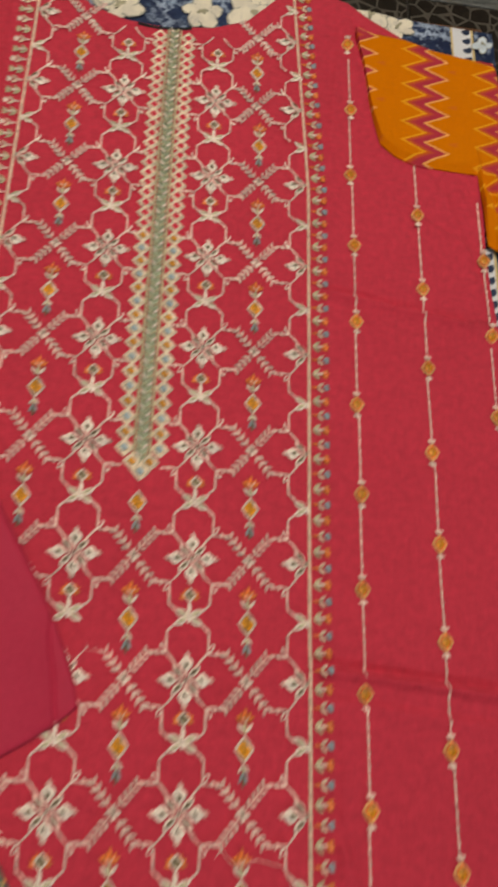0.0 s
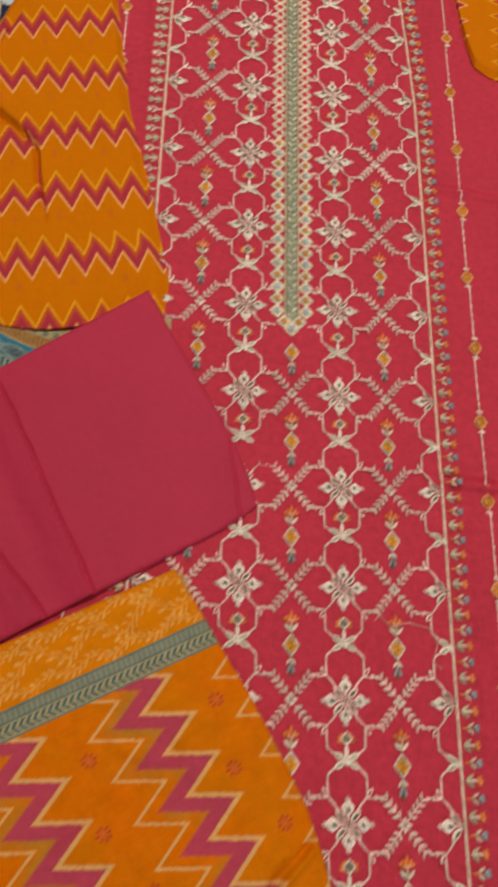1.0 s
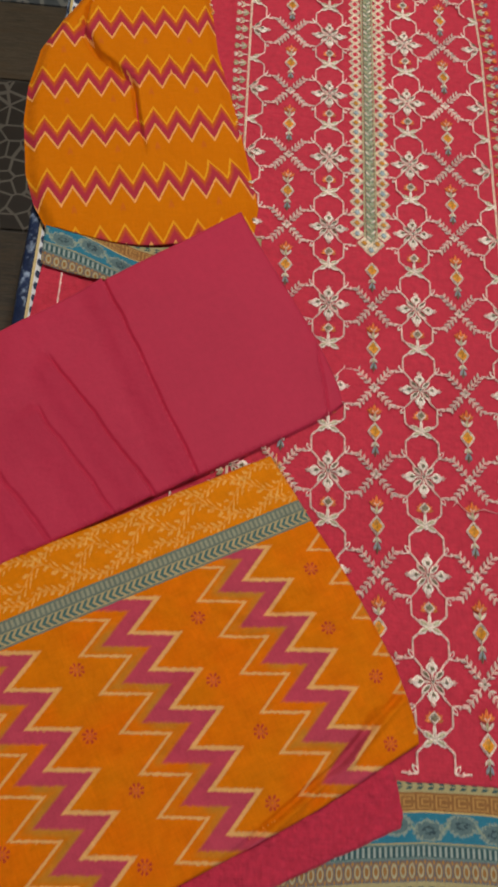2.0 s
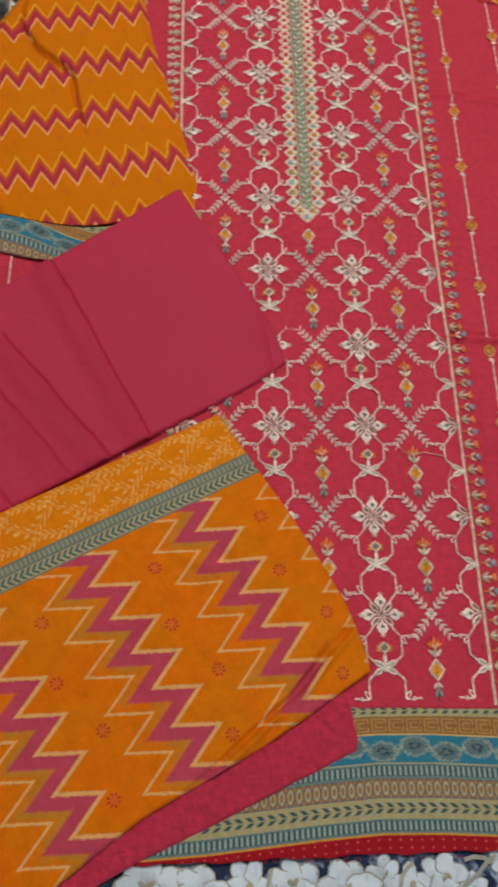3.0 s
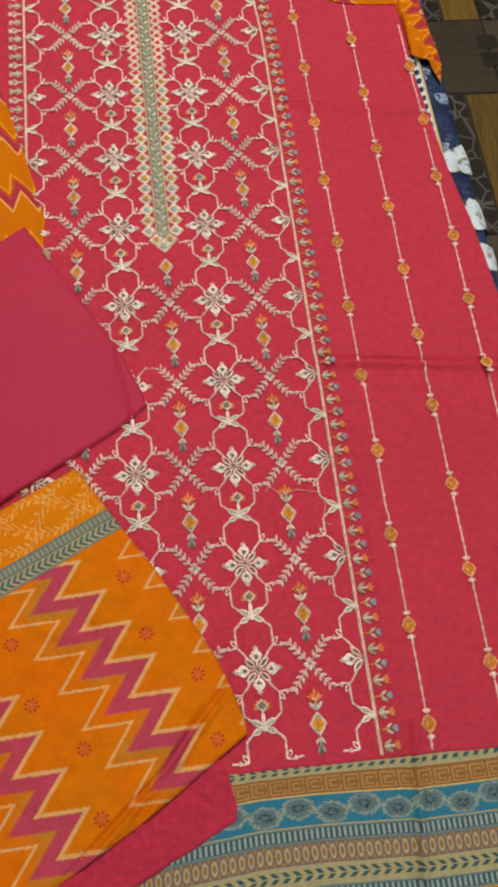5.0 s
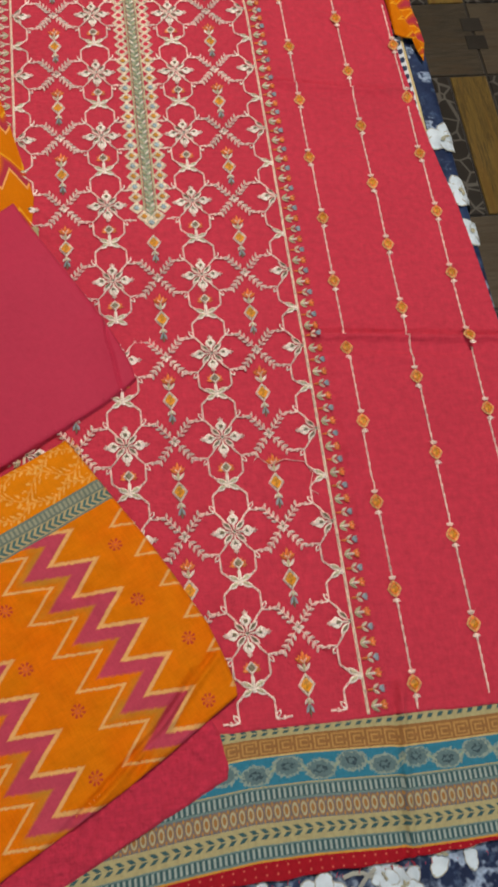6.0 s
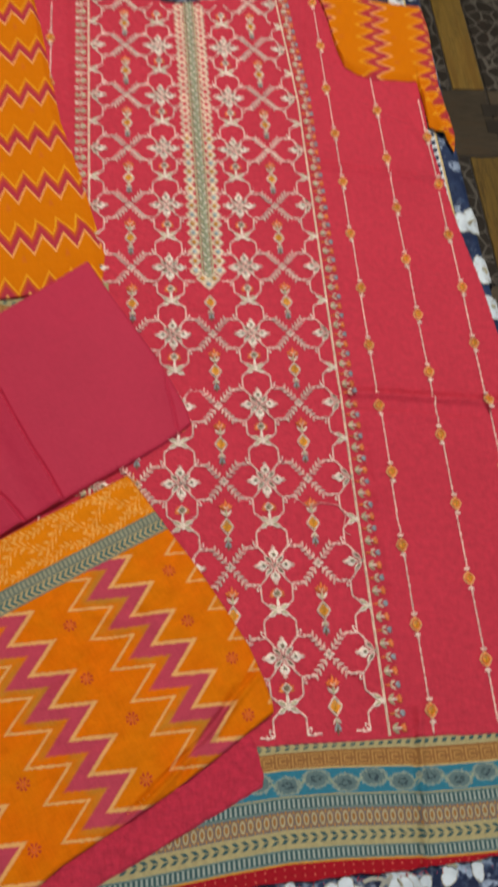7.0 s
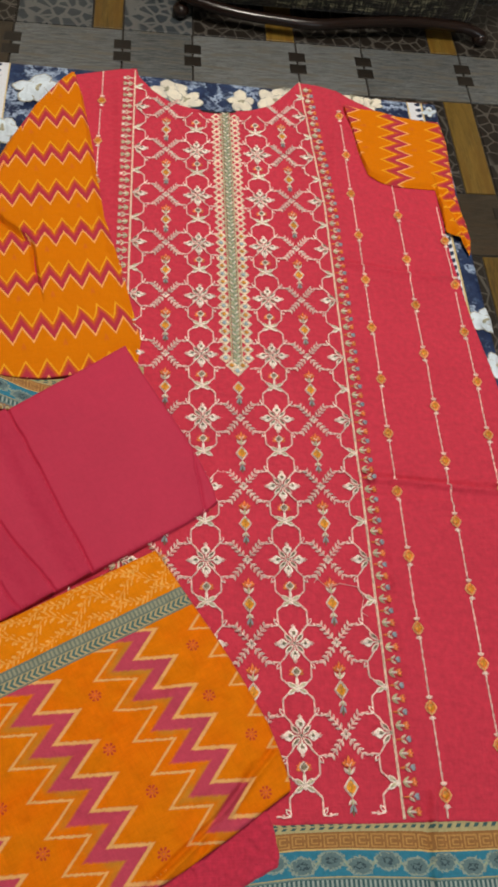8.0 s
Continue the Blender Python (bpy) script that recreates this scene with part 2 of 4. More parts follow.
    m.colour(m.shade(col, slub * 0.2 + m.noise(240, 3, 0.6, (1, 1, 1), "UV", 2.0) * 0.5 + 0.55))
    return m.mat


M_BORDER = border_print("printed_border_cotton")


def thread(name, c, rough=0.42):
    m = Mat(name, rough, 0, 0.08, 0.35)
    tone = m.noise(900, 2, 0.7, (1, 0.3, 1)).soft(0.36, 0.60) * 0.74 + m.noise(60, 2, 0.6) * 0.2 + m.random() * 0.2 + 0.42
    m.colour(m.shade(c, tone))
    m.bump(m.noise(1500, 2, 0.6, (1, 0.25, 1)), 0.0004, 0.9)
    return m.mat


T_CREAM = thread("cream_thread", (0.92, 0.82, 0.74))
T_ROSE = thread("rose_beige_thread", (0.90, 0.68, 0.62))
T_OLIVE = thread("khaki_thread", (0.20, 0.165, 0.10))
T_ORANGE = thread("orange_thread", (0.78, 0.24, 0.06))
T_GOLD = thread("amber_thread", (0.60, 0.25, 0.014))
T_BLUE = thread("dusty_blue_thread", (0.33, 0.43, 0.49))
T_GREEN = thread("sage_green_thread", (0.29, 0.335, 0.235))
T_SAND = thread("sand_thread", (0.55, 0.52, 0.34))
T_HONEY = thread("honey_thread", (0.86, 0.56, 0.24))
T_TAN = thread("tan_thread", (0.82, 0.70, 0.55))
T_BLACK = thread("black_thread", (0.01, 0.01, 0.012))
THREADS = [T_CREAM, T_ROSE, T_OLIVE, T_ORANGE, T_GOLD, T_BLUE, T_GREEN, M_RED, T_SAND, T_TAN, T_HONEY]
CR, RO, OL, OR, GO, BL, GR, RE, SA, TA, HO = range(11)


def cloth_print(name):
    """Navy marbled tablecloth with a lighter selvedge stripe along each long side."""
    m = Mat(name, 0.55, 0, 0.0, 0.25)
    u, v = m.uv()
    n = m.noise(16, 6, 0.65, (1, 1, 1), "UV")
    cloud = m.noise(42, 5, 0.7, (1, 1, 1), "UV", 4.0)
    col = m.mix((0.006, 0.015, 0.055), (0.030, 0.060, 0.15), n.soft(0.4, 0.72))
    vein = (m.noise(9, 5, 0.7, (1, 1, 1), "UV", 9.0) - 0.5).abs()
    col = m.mix(col, (0.36, 0.46, 0.62), vein.soft(0.036, 0.002) * cloud.soft(0.34, 0.58))
    haze = m.noise(55, 5, 0.7, (1, 1, 1), "UV", 2.0)
    col = m.mix(col, (0.12, 0.19, 0.32), haze.soft(0.52, 0.72) * 0.7)
    a = (u + 0.00625 + v.soft(0.30, 0.85) * (u < 0.0) * 0.012).abs()
    white = a.band(0.302, 0.3225)
    col = m.mix(col, (0.68, 0.71, 0.76), white)
    du = a - 0.3170
    dv = ((v / 0.0135).fract() - 0.5) * 0.0135
    col = m.mix(col, (0.02, 0.035, 0.08), (du * du + dv * dv * 0.7).sqrt().soft(0.0054, 0.0044) * (dv < du * 0.5 + 0.0018))
    col = m.mix(col, (0.62, 0.50, 0.24), a.band(0.3225, 0.3252))
    col = m.mix(col, (0.02, 0.03, 0.06), a.band(0.3252, 0.3264))
    col = m.mix(col, (0.62, 0.50, 0.24), a.band(0.3000, 0.3020))
    m.colour(m.shade(col, m.noise(300, 2, 0.6, (1, 1, 1), "UV") * 0.3 + 0.85))
    m.bump(m.noise(30, 3, 0.6, (1, 1, 1), "UV"), 0.003, 0.4)
    return m.mat


M_CLOTH = cloth_print("navy_marbled_oilcloth")


def petal_print(name, a, b):
    m = Mat(name, 0.42, 0, 0.1, 0.5)
    m.colour(m.mix(m.mix(a, b, m.noise(40, 4, 0.6).soft(0.4, 0.62)), (0.26, 0.30, 0.36), m.noise(150, 3, 0.6, (1, 0.25, 1)).soft(0.52, 0.70) * 0.3))
    m.bump(m.noise(60, 3), 0.001, 0.4)
    return m.mat


M_PETAL = petal_print("white_petal_print", (0.70, 0.81, 0.90), (0.56, 0.66, 0.74))
M_PETAL_LINE = petal_print("beige_petal_outline", (0.40, 0.40, 0.34), (0.30, 0.31, 0.28))
M_PETAL_CREAM = petal_print("ivory_petal_print", (0.85, 0.80, 0.66), (0.70, 0.66, 0.56))
M_PETAL_EYE = petal_print("olive_petal_print", (0.40, 0.38, 0.26), (0.30, 0.30, 0.22))


def plank_mat(name, a, b, stretch, rough=0.45):
    m = Mat(name, rough, 0, 0, 0.5)
    g = m.noise(26, 6, 0.7, stretch)
    fine = m.noise(160, 3, 0.7, stretch, off=2.0)
    streak = m.noise(90, 5, 0.75, tuple(k * (0.35 if k < 1 else 1.6) for k in stretch), off=5.0)
    col = m.mix(a, b, (g * 0.5 + fine * 0.35 + streak * 0.35 + m.random() * 0.2).soft(0.46, 0.86))
    col = m.mix(col, tuple(k * f for k, f in zip(b, (0.62, 0.52, 0.40))), m.noise(11, 4, 0.65, stretch, off=7.0).soft(0.50, 0.62) * 0.7)
    m.colour(m.shade(col, m.noise(5, 3) * 0.5 + 0.72))
    m.bump(fine, 0.0006, 0.5)
    m.roughness(m.noise(12, 3) * 0.3 + rough - 0.15)
    return m.mat


M_PLANK = plank_mat("weathered_grey_plank", (0.040, 0.047, 0.050), (0.29, 0.31, 0.31), (0.8, 6, 1))
# The brown is darkened to put the shade beside the table into the colour.
M_PLANK_B = plank_mat("brown_grey_plank", (0.013, 0.010, 0.006), (0.100, 0.076, 0.048), (0.9, 7, 1))
M_OCHRE = plank_mat("ochre_block", (0.045, 0.026, 0.005), (0.27, 0.165, 0.028), (4, 0.35, 1))
M_DARKBLOCK = plank_mat("dark_brown_block", (0.014, 0.011, 0.008), (0.028, 0.022, 0.017), (1, 1, 1))
M_JOINT = plank_mat("dark_joint", (0.022, 0.018, 0.015), (0.045, 0.04, 0.035), (1, 1, 1), 0.8)


def mosaic_mat(name, stone, gap, low, high):
    m = Mat(name, 0.5)
    warp = m.voronoi(32, "DISTANCE_TO_EDGE")
    col = m.mix(gap, m.mix(stone, tuple(c * 0.7 for c in stone), m.noise(60, 3)), warp.soft(low, high))
    m.colour(m.shade(col, m.noise(7, 3) * 0.5 + 0.75))
    m.bump(warp, 0.0008, 0.4)
    return m.mat


M_MOSAIC = mosaic_mat("blue_grey_pebble_mosaic", (0.055, 0.068, 0.078), (0.15, 0.155, 0.15), 0.07, 0.16)
M_MOSAIC_DARK = mosaic_mat("dark_pebble_mosaic", (0.018, 0.013, 0.009), (0.11, 0.10, 0.085), 0.03, 0.07)


def simple(name, c, rough, grain=30, amount=0.3, depth=0.0005, metal=0.0):
    m = Mat(name, rough, metal)
    n = m.noise(grain, 5, 0.6)
    m.colour(m.shade(c, n * amount + (1 - amount * 0.5)))
    m.bump(m.noise(grain * 6, 3), depth, 0.5)
    return m.mat


M_WALL = simple("painted_plaster", (0.62, 0.58, 0.50), 0.85, 6, 0.15)
M_CEIL = simple("white_ceiling_paint", (0.78, 0.77, 0.74), 0.9, 6, 0.1)
M_WOOD = simple("dark_polished_wood", (0.016, 0.008, 0.006), 0.22, 18, 0.6)
M_TABLE = simple("brown_table_wood", (0.12, 0.055, 0.025), 0.4, 18, 0.5)
M_METAL = simple("white_enamel", (0.7, 0.7, 0.68), 0.4, 8, 0.1)


def tweed(name):
    m = Mat(name, 0.9, 0, 0.3, 0.2)
    warp = m.noise(60, 3, 0.6, (6, 0.6, 0.6))
    weft = m.noise(60, 3, 0.6, (0.6, 6, 6), off=3.0)
    col = m.mix((0.010, 0.011, 0.008), (0.34, 0.32, 0.20), (warp * weft).soft(0.25, 0.37))
    m.colour(m.mix(col, (0.02, 0.016, 0.012), m.noise(9, 3).soft(0.5, 0.62)))
    m.bump(warp + weft, 0.003, 0.8)
    return m.mat


M_TWEED = tweed("dark_woven_upholstery")
m_glow = Mat("lamp_diffuser", 0.5)
m_glow.colour((0.9, 0.88, 0.82))
m_glow.bsdf.inputs["Emission Color"].default_value = (1, 0.93, 0.84, 1)
m_glow.bsdf.inputs["Emission Strength"].default_value = 3.0
M_GLOW = m_glow.mat


# ---- builders ----
def part(name, bm, material, parent=None, label="", smooth=False):
    """Links a bmesh as one mesh object, under a thing where one is given."""
    me = bpy.data.meshes.new(name)
    bm.to_mesh(me)
    bm.free()
    for mt in (material if isinstance(material, list) else [material]):
        me.materials.append(mt)
    if smooth:
        me.polygons.foreach_set("use_smooth", [True] * len(me.polygons))
    ob = new(name, me)
    if parent:
        ob.parent = parent
    return tagged(ob, label=label)


def empty(name, place, label, category, group="", kind=""):
    ob = new(name)
    ob.empty_display_size = 0.05
    ob.location = place
    return tagged(ob, label, category, group, kind)


def box(bm, x0, x1, y0, y1, z0, z1, bevel=0.0):
    m = Matrix.LocRotScale(((x0 + x1) / 2, (y0 + y1) / 2, (z0 + z1) / 2), None, (x1 - x0, y1 - y0, z1 - z0))
    made = bmesh.ops.create_cube(bm, size=1, matrix=m)
    if bevel:
        edges = list({e for v in made["verts"] for e in v.link_edges})
        bmesh.ops.bevel(bm, geom=edges, offset=bevel, segments=3, affect="EDGES", profile=0.5)
    return bm


def smoothstep(a, b, x):
    t = min(1.0, max(0.0, (x - a) / (b - a)))
    return t * t * (3 - 2 * t)


def lerp_table(table, x):
    """Smooth interpolation in a short table of (x, y) rows."""
    if x <= table[0][0]:
        return table[0][1]
    for (x0, y0), (x1, y1) in zip(table, table[1:]):
        if x <= x1:
            t = (x - x0) / (x1 - x0)
            return y0 + (y1 - y0) * t
    return table[-1][1]


def sheet(name, nu, nv, place, material, parent, thick=0.0012, label="", keep=None):
    """A cloth: place(u, v) gives x, y, z and its fabric coordinates; top, underside and rim in one mesh."""
    bm = bmesh.new()
    uvl = bm.loops.layers.uv.new("fabric")
    top, low, tex = {}, {}, {}
    for i in range(nu + 1):
        for j in range(nv + 1):
            x, y, z, s, t = place(i / nu, j / nv)
            top[i, j] = bm.verts.new((x, y, z))
            low[i, j] = bm.verts.new((x, y, z - thick))
            tex[top[i, j]] = tex[low[i, j]] = (s, t)
    faces = []
    for i in range(nu):
        for j in range(nv):
            c = [(i, j), (i + 1, j), (i + 1, j + 1), (i, j + 1)]
            faces.append(bm.faces.new([top[k] for k in c]))
            faces.append(bm.faces.new([low[k] for k in reversed(c)]))
    rim = [((i, 0), (i + 1, 0)) for i in range(nu)] + [((nu, j), (nu, j + 1)) for j in range(nv)]
    rim += [((i + 1, nv), (i, nv)) for i in range(nu)] + [((0, j + 1), (0, j)) for j in range(nv)]
    for a, b in rim:
        faces.append(bm.faces.new((top[b], top[a], low[a], low[b])))
    for f in faces:
        for loop in f.loops:
            loop[uvl].uv = tex[loop.vert]
    bmesh.ops.recalc_face_normals(bm, faces=bm.faces)
    return part(name, bm, material, parent, label, True)


def soft_noise(x, y, size, seed=0.0):
    return noise.noise(Vector((x / size, y / size, seed)))


def near_line(x, y, a, b):
    """Signed distance from the segment a-b, and whether the foot lies within it (soft at the ends)."""
    dx, dy = b[0] - a[0], b[1] - a[1]
    ln = math.hypot(dx, dy)
    t = ((x - a[0]) * dx + (y - a[1]) * dy) / (ln * ln)
    d = ((x - a[0]) * dy - (y - a[1]) * dx) / ln
    return d, smoothstep(-0.04, 0.08, t) * smoothstep(1.04, 0.92, t)


# ---- room ----
X0, X1, Y0, Y1 = -1.95, 2.3, -1.7, 2.5


def wall(name, x0, x1, y0, y1, z0=FLOOR, z1=CEILING):
    return tagged(part(name, box(bmesh.new(), x0, x1, y0, y1, z0, z1), M_WALL), "plain cream painted plaster wall of the room", "wall", kind="structure")


wall("wall_north", X0 - 0.15, X1 + 0.15, Y1, Y1 + 0.15)
wall("wall_east", X1, X1 + 0.15, Y0, Y1)
wall("wall_west", X0 - 0.15, X0, Y0, Y1)
# the south wall has the window
bm = bmesh.new()
box(bm, X0 - 0.15, 0.0, Y0 - 0.15, Y0, FLOOR, CEILING)
box(bm, 1.2, X1 + 0.15, Y0 - 0.15, Y0, FLOOR, CEILING)
box(bm, 0.0, 1.2, Y0 - 0.15, Y0, FLOOR, 0.4)
box(bm, 0.0, 1.2, Y0 - 0.15, Y0, 1.5, CEILING)
tagged(part("wall_south", bm, M_WALL), "plain cream painted plaster wall with a window", "wall", kind="structure")
window = empty("window_1", (0.6, Y0, 0.4), "white framed window in the plaster wall", "window", kind="structure")
bm = bmesh.new()
for p0, p1, q0, q1 in ((-0.6, -0.55, 0, 1.1), (0.55, 0.6, 0, 1.1), (-0.55, 0.55, 0, 0.05), (-0.55, 0.55, 1.05, 1.1), (-0.02, 0.02, 0.05, 1.05)):
    box(bm, p0, p1, -0.11, -0.06, q0, q1)
part("window_frame", bm, M_METAL, window)
tagged(part("ceiling", box(bmesh.new(), X0 - 0.15, X1 + 0.15, Y0 - 0.15, Y1 + 0.15, CEILING, CEILING + 0.12), M_CEIL), "plain white painted ceiling", "ceiling", kind="structure")
light = empty("ceiling_light", (0.12, 0.76, CEILING), "white ceiling tube light with a glowing diffuser", "ceiling light")
part("frame", box(bmesh.new(), -0.10, 0.10, -0.5, 0.5, -0.05, -0.002, 0.01), M_METAL, light)
part("diffuser", box(bmesh.new(), -0.05, 0.05, -0.45, 0.45, -0.065, -0.051, 0.004), M_GLOW, light)

# ---- coffee table and tablecloth ----
table = empty("coffee_table", (0, 0.25, FLOOR), "low brown wooden coffee table under a tablecloth", "table")
TX, TY0, TY1 = 0.338, -0.36, 0.872
part("tabletop", box(bmesh.new(), -TX + 0.006, TX - 0.006, TY0 - 0.25 + 0.006, TY1 - 0.25 - 0.006, 0.345, 0.376, 0.004), M_TABLE, table)
for lx in (-0.29, 0.29):
    for ly in (-0.55, 0.56):
        bm = bmesh.new()
        bmesh.ops.create_cone(bm, cap_ends=True, segments=16, radius1=0.018, radius2=0.026, depth=0.345, matrix=Matrix.Translation((lx, ly, 0.1725)))
        part("leg", bm, M_TABLE, table, smooth=False)


def cloth_place(u, v):
    """Lies on the table and hangs over its edges."""
    drop = 0.11
    sx, sy = (u * 2 - 1) * (TX + drop), TY0 - drop + v * (TY1 - TY0 + 2 * drop)
    ex = max(0.0, abs(sx) - TX)
    ey = max(0.0, TY0 - sy, sy - TY1)
    over = min(math.hypot(ex, ey), drop)
    x = math.copysign(min(abs(sx), TX), sx)
    y = min(max(sy, TY0), TY1)
    # a soft roll at the edge, then folds in the hanging part
    fold = 0.006 * math.sin((x if ey > ex else y) * 55) * smoothstep(0, drop, over)
    out = 0.006 * (1 - math.exp(-over / 0.006)) + 0.012 * over / drop + fold
    if ex > 0:
        x += math.copysign(out * ex / max(over, 1e-6), sx)
    if ey > 0:
        y += (out * ey / max(over, 1e-6)) * (1 if sy > TY1 else -1)
    far_slant = -0.045 * (y - 0.5) / 0.37 * x if y > 0.5 else 0.0
    z = -0.0030 + 0.0006 * soft_noise(x, y, 0.05) - max(0.0, over - 0.004)
    return x, y + far_slant, z, sx, sy


cloth = tagged(sheet("tablecloth", 150, 200, cloth_place, M_CLOTH, None, 0.0010), "navy marbled tablecloth printed with white flowers, spread over a low table", "tablecloth")


def petal_patch(bm, cx, cy, ang, length, width, z, mat, curl=0.0):
    """One printed petal: a rounded lobe, barely raised."""
    rows = 9
    left, right, mid = [], [], []
    for i in range(rows + 1):
        t = i / rows
        w = width * max(0.06, 1 - abs(2 * (t ** 0.72) - 1) ** 3.2) ** 0.6 * (1 + 0.07 * math.sin(t * 17 + ang * 5))
        bend = curl * t * t * length
        for lst, side in ((left, 1), (mid, 0), (right, -1)):
            px, py = t * length, bend + side * w / 2
            qx, qy = cx + px * math.cos(ang) - py * math.sin(ang), cy + px * math.sin(ang) + py * math.cos(ang)
            lim = TY1 - 0.045 * qx - 0.001
            over = max(0.0, abs(qx) - TX, qy - lim)      # past the edge the print goes down with the cloth
            qx, qy = math.copysign(min(abs(qx), TX + 0.0085), qx), min(qy, lim + 0.0085)
            lst.append(bm.verts.new((qx, qy, z + (0.0007 if side == 0 else 0.0) - max(0.0, over - 0.003))))
    for a, b in ((left, mid), (mid, right)):
        for i in range(rows):
            f = bm.faces.new((a[i], b[i], b[i + 1], a[i + 1]))
            f.material_index = mat


def printed_flower(cx, cy, size, turn, petals, cream=False):
    bm = bmesh.new()
    rng = random.Random(int(cx * 9000 + cy * 700))
    for k in range(petals):
        a = turn + k * 2 * math.pi / petals + rng.uniform(-0.2, 0.2)
        long, wide, bend = size * rng.uniform(0.75, 1.05), size * rng.uniform(0.55, 0.78), rng.uniform(-0.2, 0.2)
        petal_patch(bm, cx, cy, a, long * 1.05, wide * 1.13, -0.0022 + 0.0005 * k, 2, bend)
        petal_patch(bm, cx, cy, a, long, wide, -0.0022 + 0.0005 * k + 0.0002, 0, bend)
    for k in range(3):
        a = turn + rng.uniform(0, 6.28)
        petal_patch(bm, cx, cy, a, size * 0.26, size * 0.14, 0.0012, 1)
    bmesh.ops.recalc_face_normals(bm, faces=bm.faces)
    part("printed_flower", bm, [M_PETAL_CREAM if cream else M_PETAL, M_PETAL_EYE, M_PETAL_LINE], cloth, "ivory printed flower" if cream else "white printed flower", True)


for cx, cy, size, turn, n, cream in (
        (-0.275, 0.832, 0.036, 0.3, 5, False), (-0.315, 0.74, 0.03, 1.0, 5, False), (-0.082, 0.846, 0.030, 0.5, 5, True), (-0.055, 0.826, 0.028, 2.0, 5, True),
        (0.028, 0.832, 0.026, 0.2, 5, True), (0.078, 0.840, 0.030, 1.1, 5, True), (0.10, 0.868, 0.024, 2.4, 5, True), (0.205, 0.857, 0.026, 0.7, 5, True), (0.235, 0.848, 0.02, 1.9, 5, True),
        (0.335, 0.425, 0.026, 1.3, 5, False), (0.340, 0.350, 0.023, 0.4, 5, False), (0.340, 0.300, 0.019, 2.0, 5, False), (0.328, 0.838, 0.013, 0.1, 4, False),
        (-0.235, -0.300, 0.034, 0.2, 6, False), (-0.185, -0.312, 0.028, 0.9, 5, False), (-0.150, -0.290, 0.030, 0.2, 6, False), (-0.108, -0.297, 0.026, 1.4, 6, False),
        (-0.072, -0.289, 0.020, 2.2, 5, False), (-0.038, -0.292, 0.024, 0.6, 6, False), (0.003, -0.298, 0.028, 1.2, 7, False), (0.033, -0.287, 0.015, 1.7, 5, False),
        (0.052, -0.294, 0.019, 0.3, 5, False), (0.081, -0.287, 0.019, 2.8, 5, False), (0.101, -0.299, 0.013, 0.5, 5, False), (0.128, -0.281, 0.014, 1.0, 5, False),
        (0.143, -0.290, 0.017, 0.5, 5, False), (0.176, -0.272, 0.020, 4.5, 2, False), (0.200, -0.271, 0.017, 4.6, 2, False),
        (-0.02, -0.335, 0.022, 1.0, 5, False), (0.075, -0.335, 0.020, 1.3, 5, False), (-0.12, -0.335, 0.024, 2.0, 5, False), (0.27, -0.335, 0.018, 0.4, 5, False)):
    printed_flower(cx, cy, size, turn, n, cream)



def printed_stem(pts):
    """A beige stalk printed between the blooms."""
    bm = bmesh.new()
    rows = []
    for (x, y), (xn, yn) in zip(pts, pts[1:] + [(2 * pts[-1][0] - pts[-2][0], 2 * pts[-1][1] - pts[-2][1])]):
        dx, dy = xn - x, yn - y
        ln = math.hypot(dx, dy)
        rows.append([bm.verts.new((x - dy / ln * k, y + dx / ln * k, 0.0006 - abs(k) * 0.2)) for k in (-0.0016, 0, 0.0016)])
    for a, b in zip(rows, rows[1:]):
        for k in (0, 1):
            bm.faces.new((a[k], b[k], b[k + 1], a[k + 1]))
    bmesh.ops.recalc_face_normals(bm, faces=bm.faces)
    part("printed_stem", bm, M_PETAL_LINE, cloth, "beige printed flower stalk", True)


printed_stem([(0.122, -0.275), (0.113, -0.281), (0.106, -0.288), (0.094, -0.296), (0.086, -0.304), (0.083, -0.316), (0.082, -0.332)])
printed_stem([(0.096, -0.278), (0.104, -0.276), (0.112, -0.277), (0.119, -0.281)])
printed_stem([(-0.055, -0.280), (-0.058, -0.292), (-0.063, -0.306), (-0.060, -0.322)])
printed_stem([(0.056, -0.279), (0.051, -0.282), (0.046, -0.288), (0.044, -0.297)])

# ---- kurta ----
kurta = empty("kurta", (0, 0.3, 0), "crimson embroidered cotton kurta with orange zigzag sleeves on the table", "kurta")
BASE = kurta.location.copy()
HEM = -0.166
XC = 0.0025
CREASES = (((0.145, 0.512), (0.318, 0.486), 0.0046, 0.0036), ((0.135, 0.190), (0.350, 0.168), 0.0062, 0.0036), ((-0.05, 0.171), (0.135, 0.186), 0.0006, 0.004),
           ((0.150, 0.168), (0.30, 0.150), 0.0016, 0.004), ((0.157, -0.05), (0.160, 0.16), 0.0016, 0.0045), ((0.150, 0.095), (0.185, 0.02), 0.0022, 0.0036), ((0.147, -0.29), (0.166, -0.14), 0.0072, 0.0030),
           ((0.155, 0.66), (0.17, 0.84), 0.0016, 0.004), ((-0.15, 0.60), (-0.16, 0.86), 0.0016, 0.006), ((0.22, 0.62), (0.31, 0.56), 0.0018, 0.005), ((0.18, 0.845), (0.205, 0.74), 0.0030, 0.005),
           ((0.27, 0.64), (0.30, 0.52), 0.0016, 0.006), ((0.16, 0.36), (0.33, 0.335), 0.0009, 0.006), ((0.15, -0.02), (0.33, -0.035), 0.0008, 0.006))
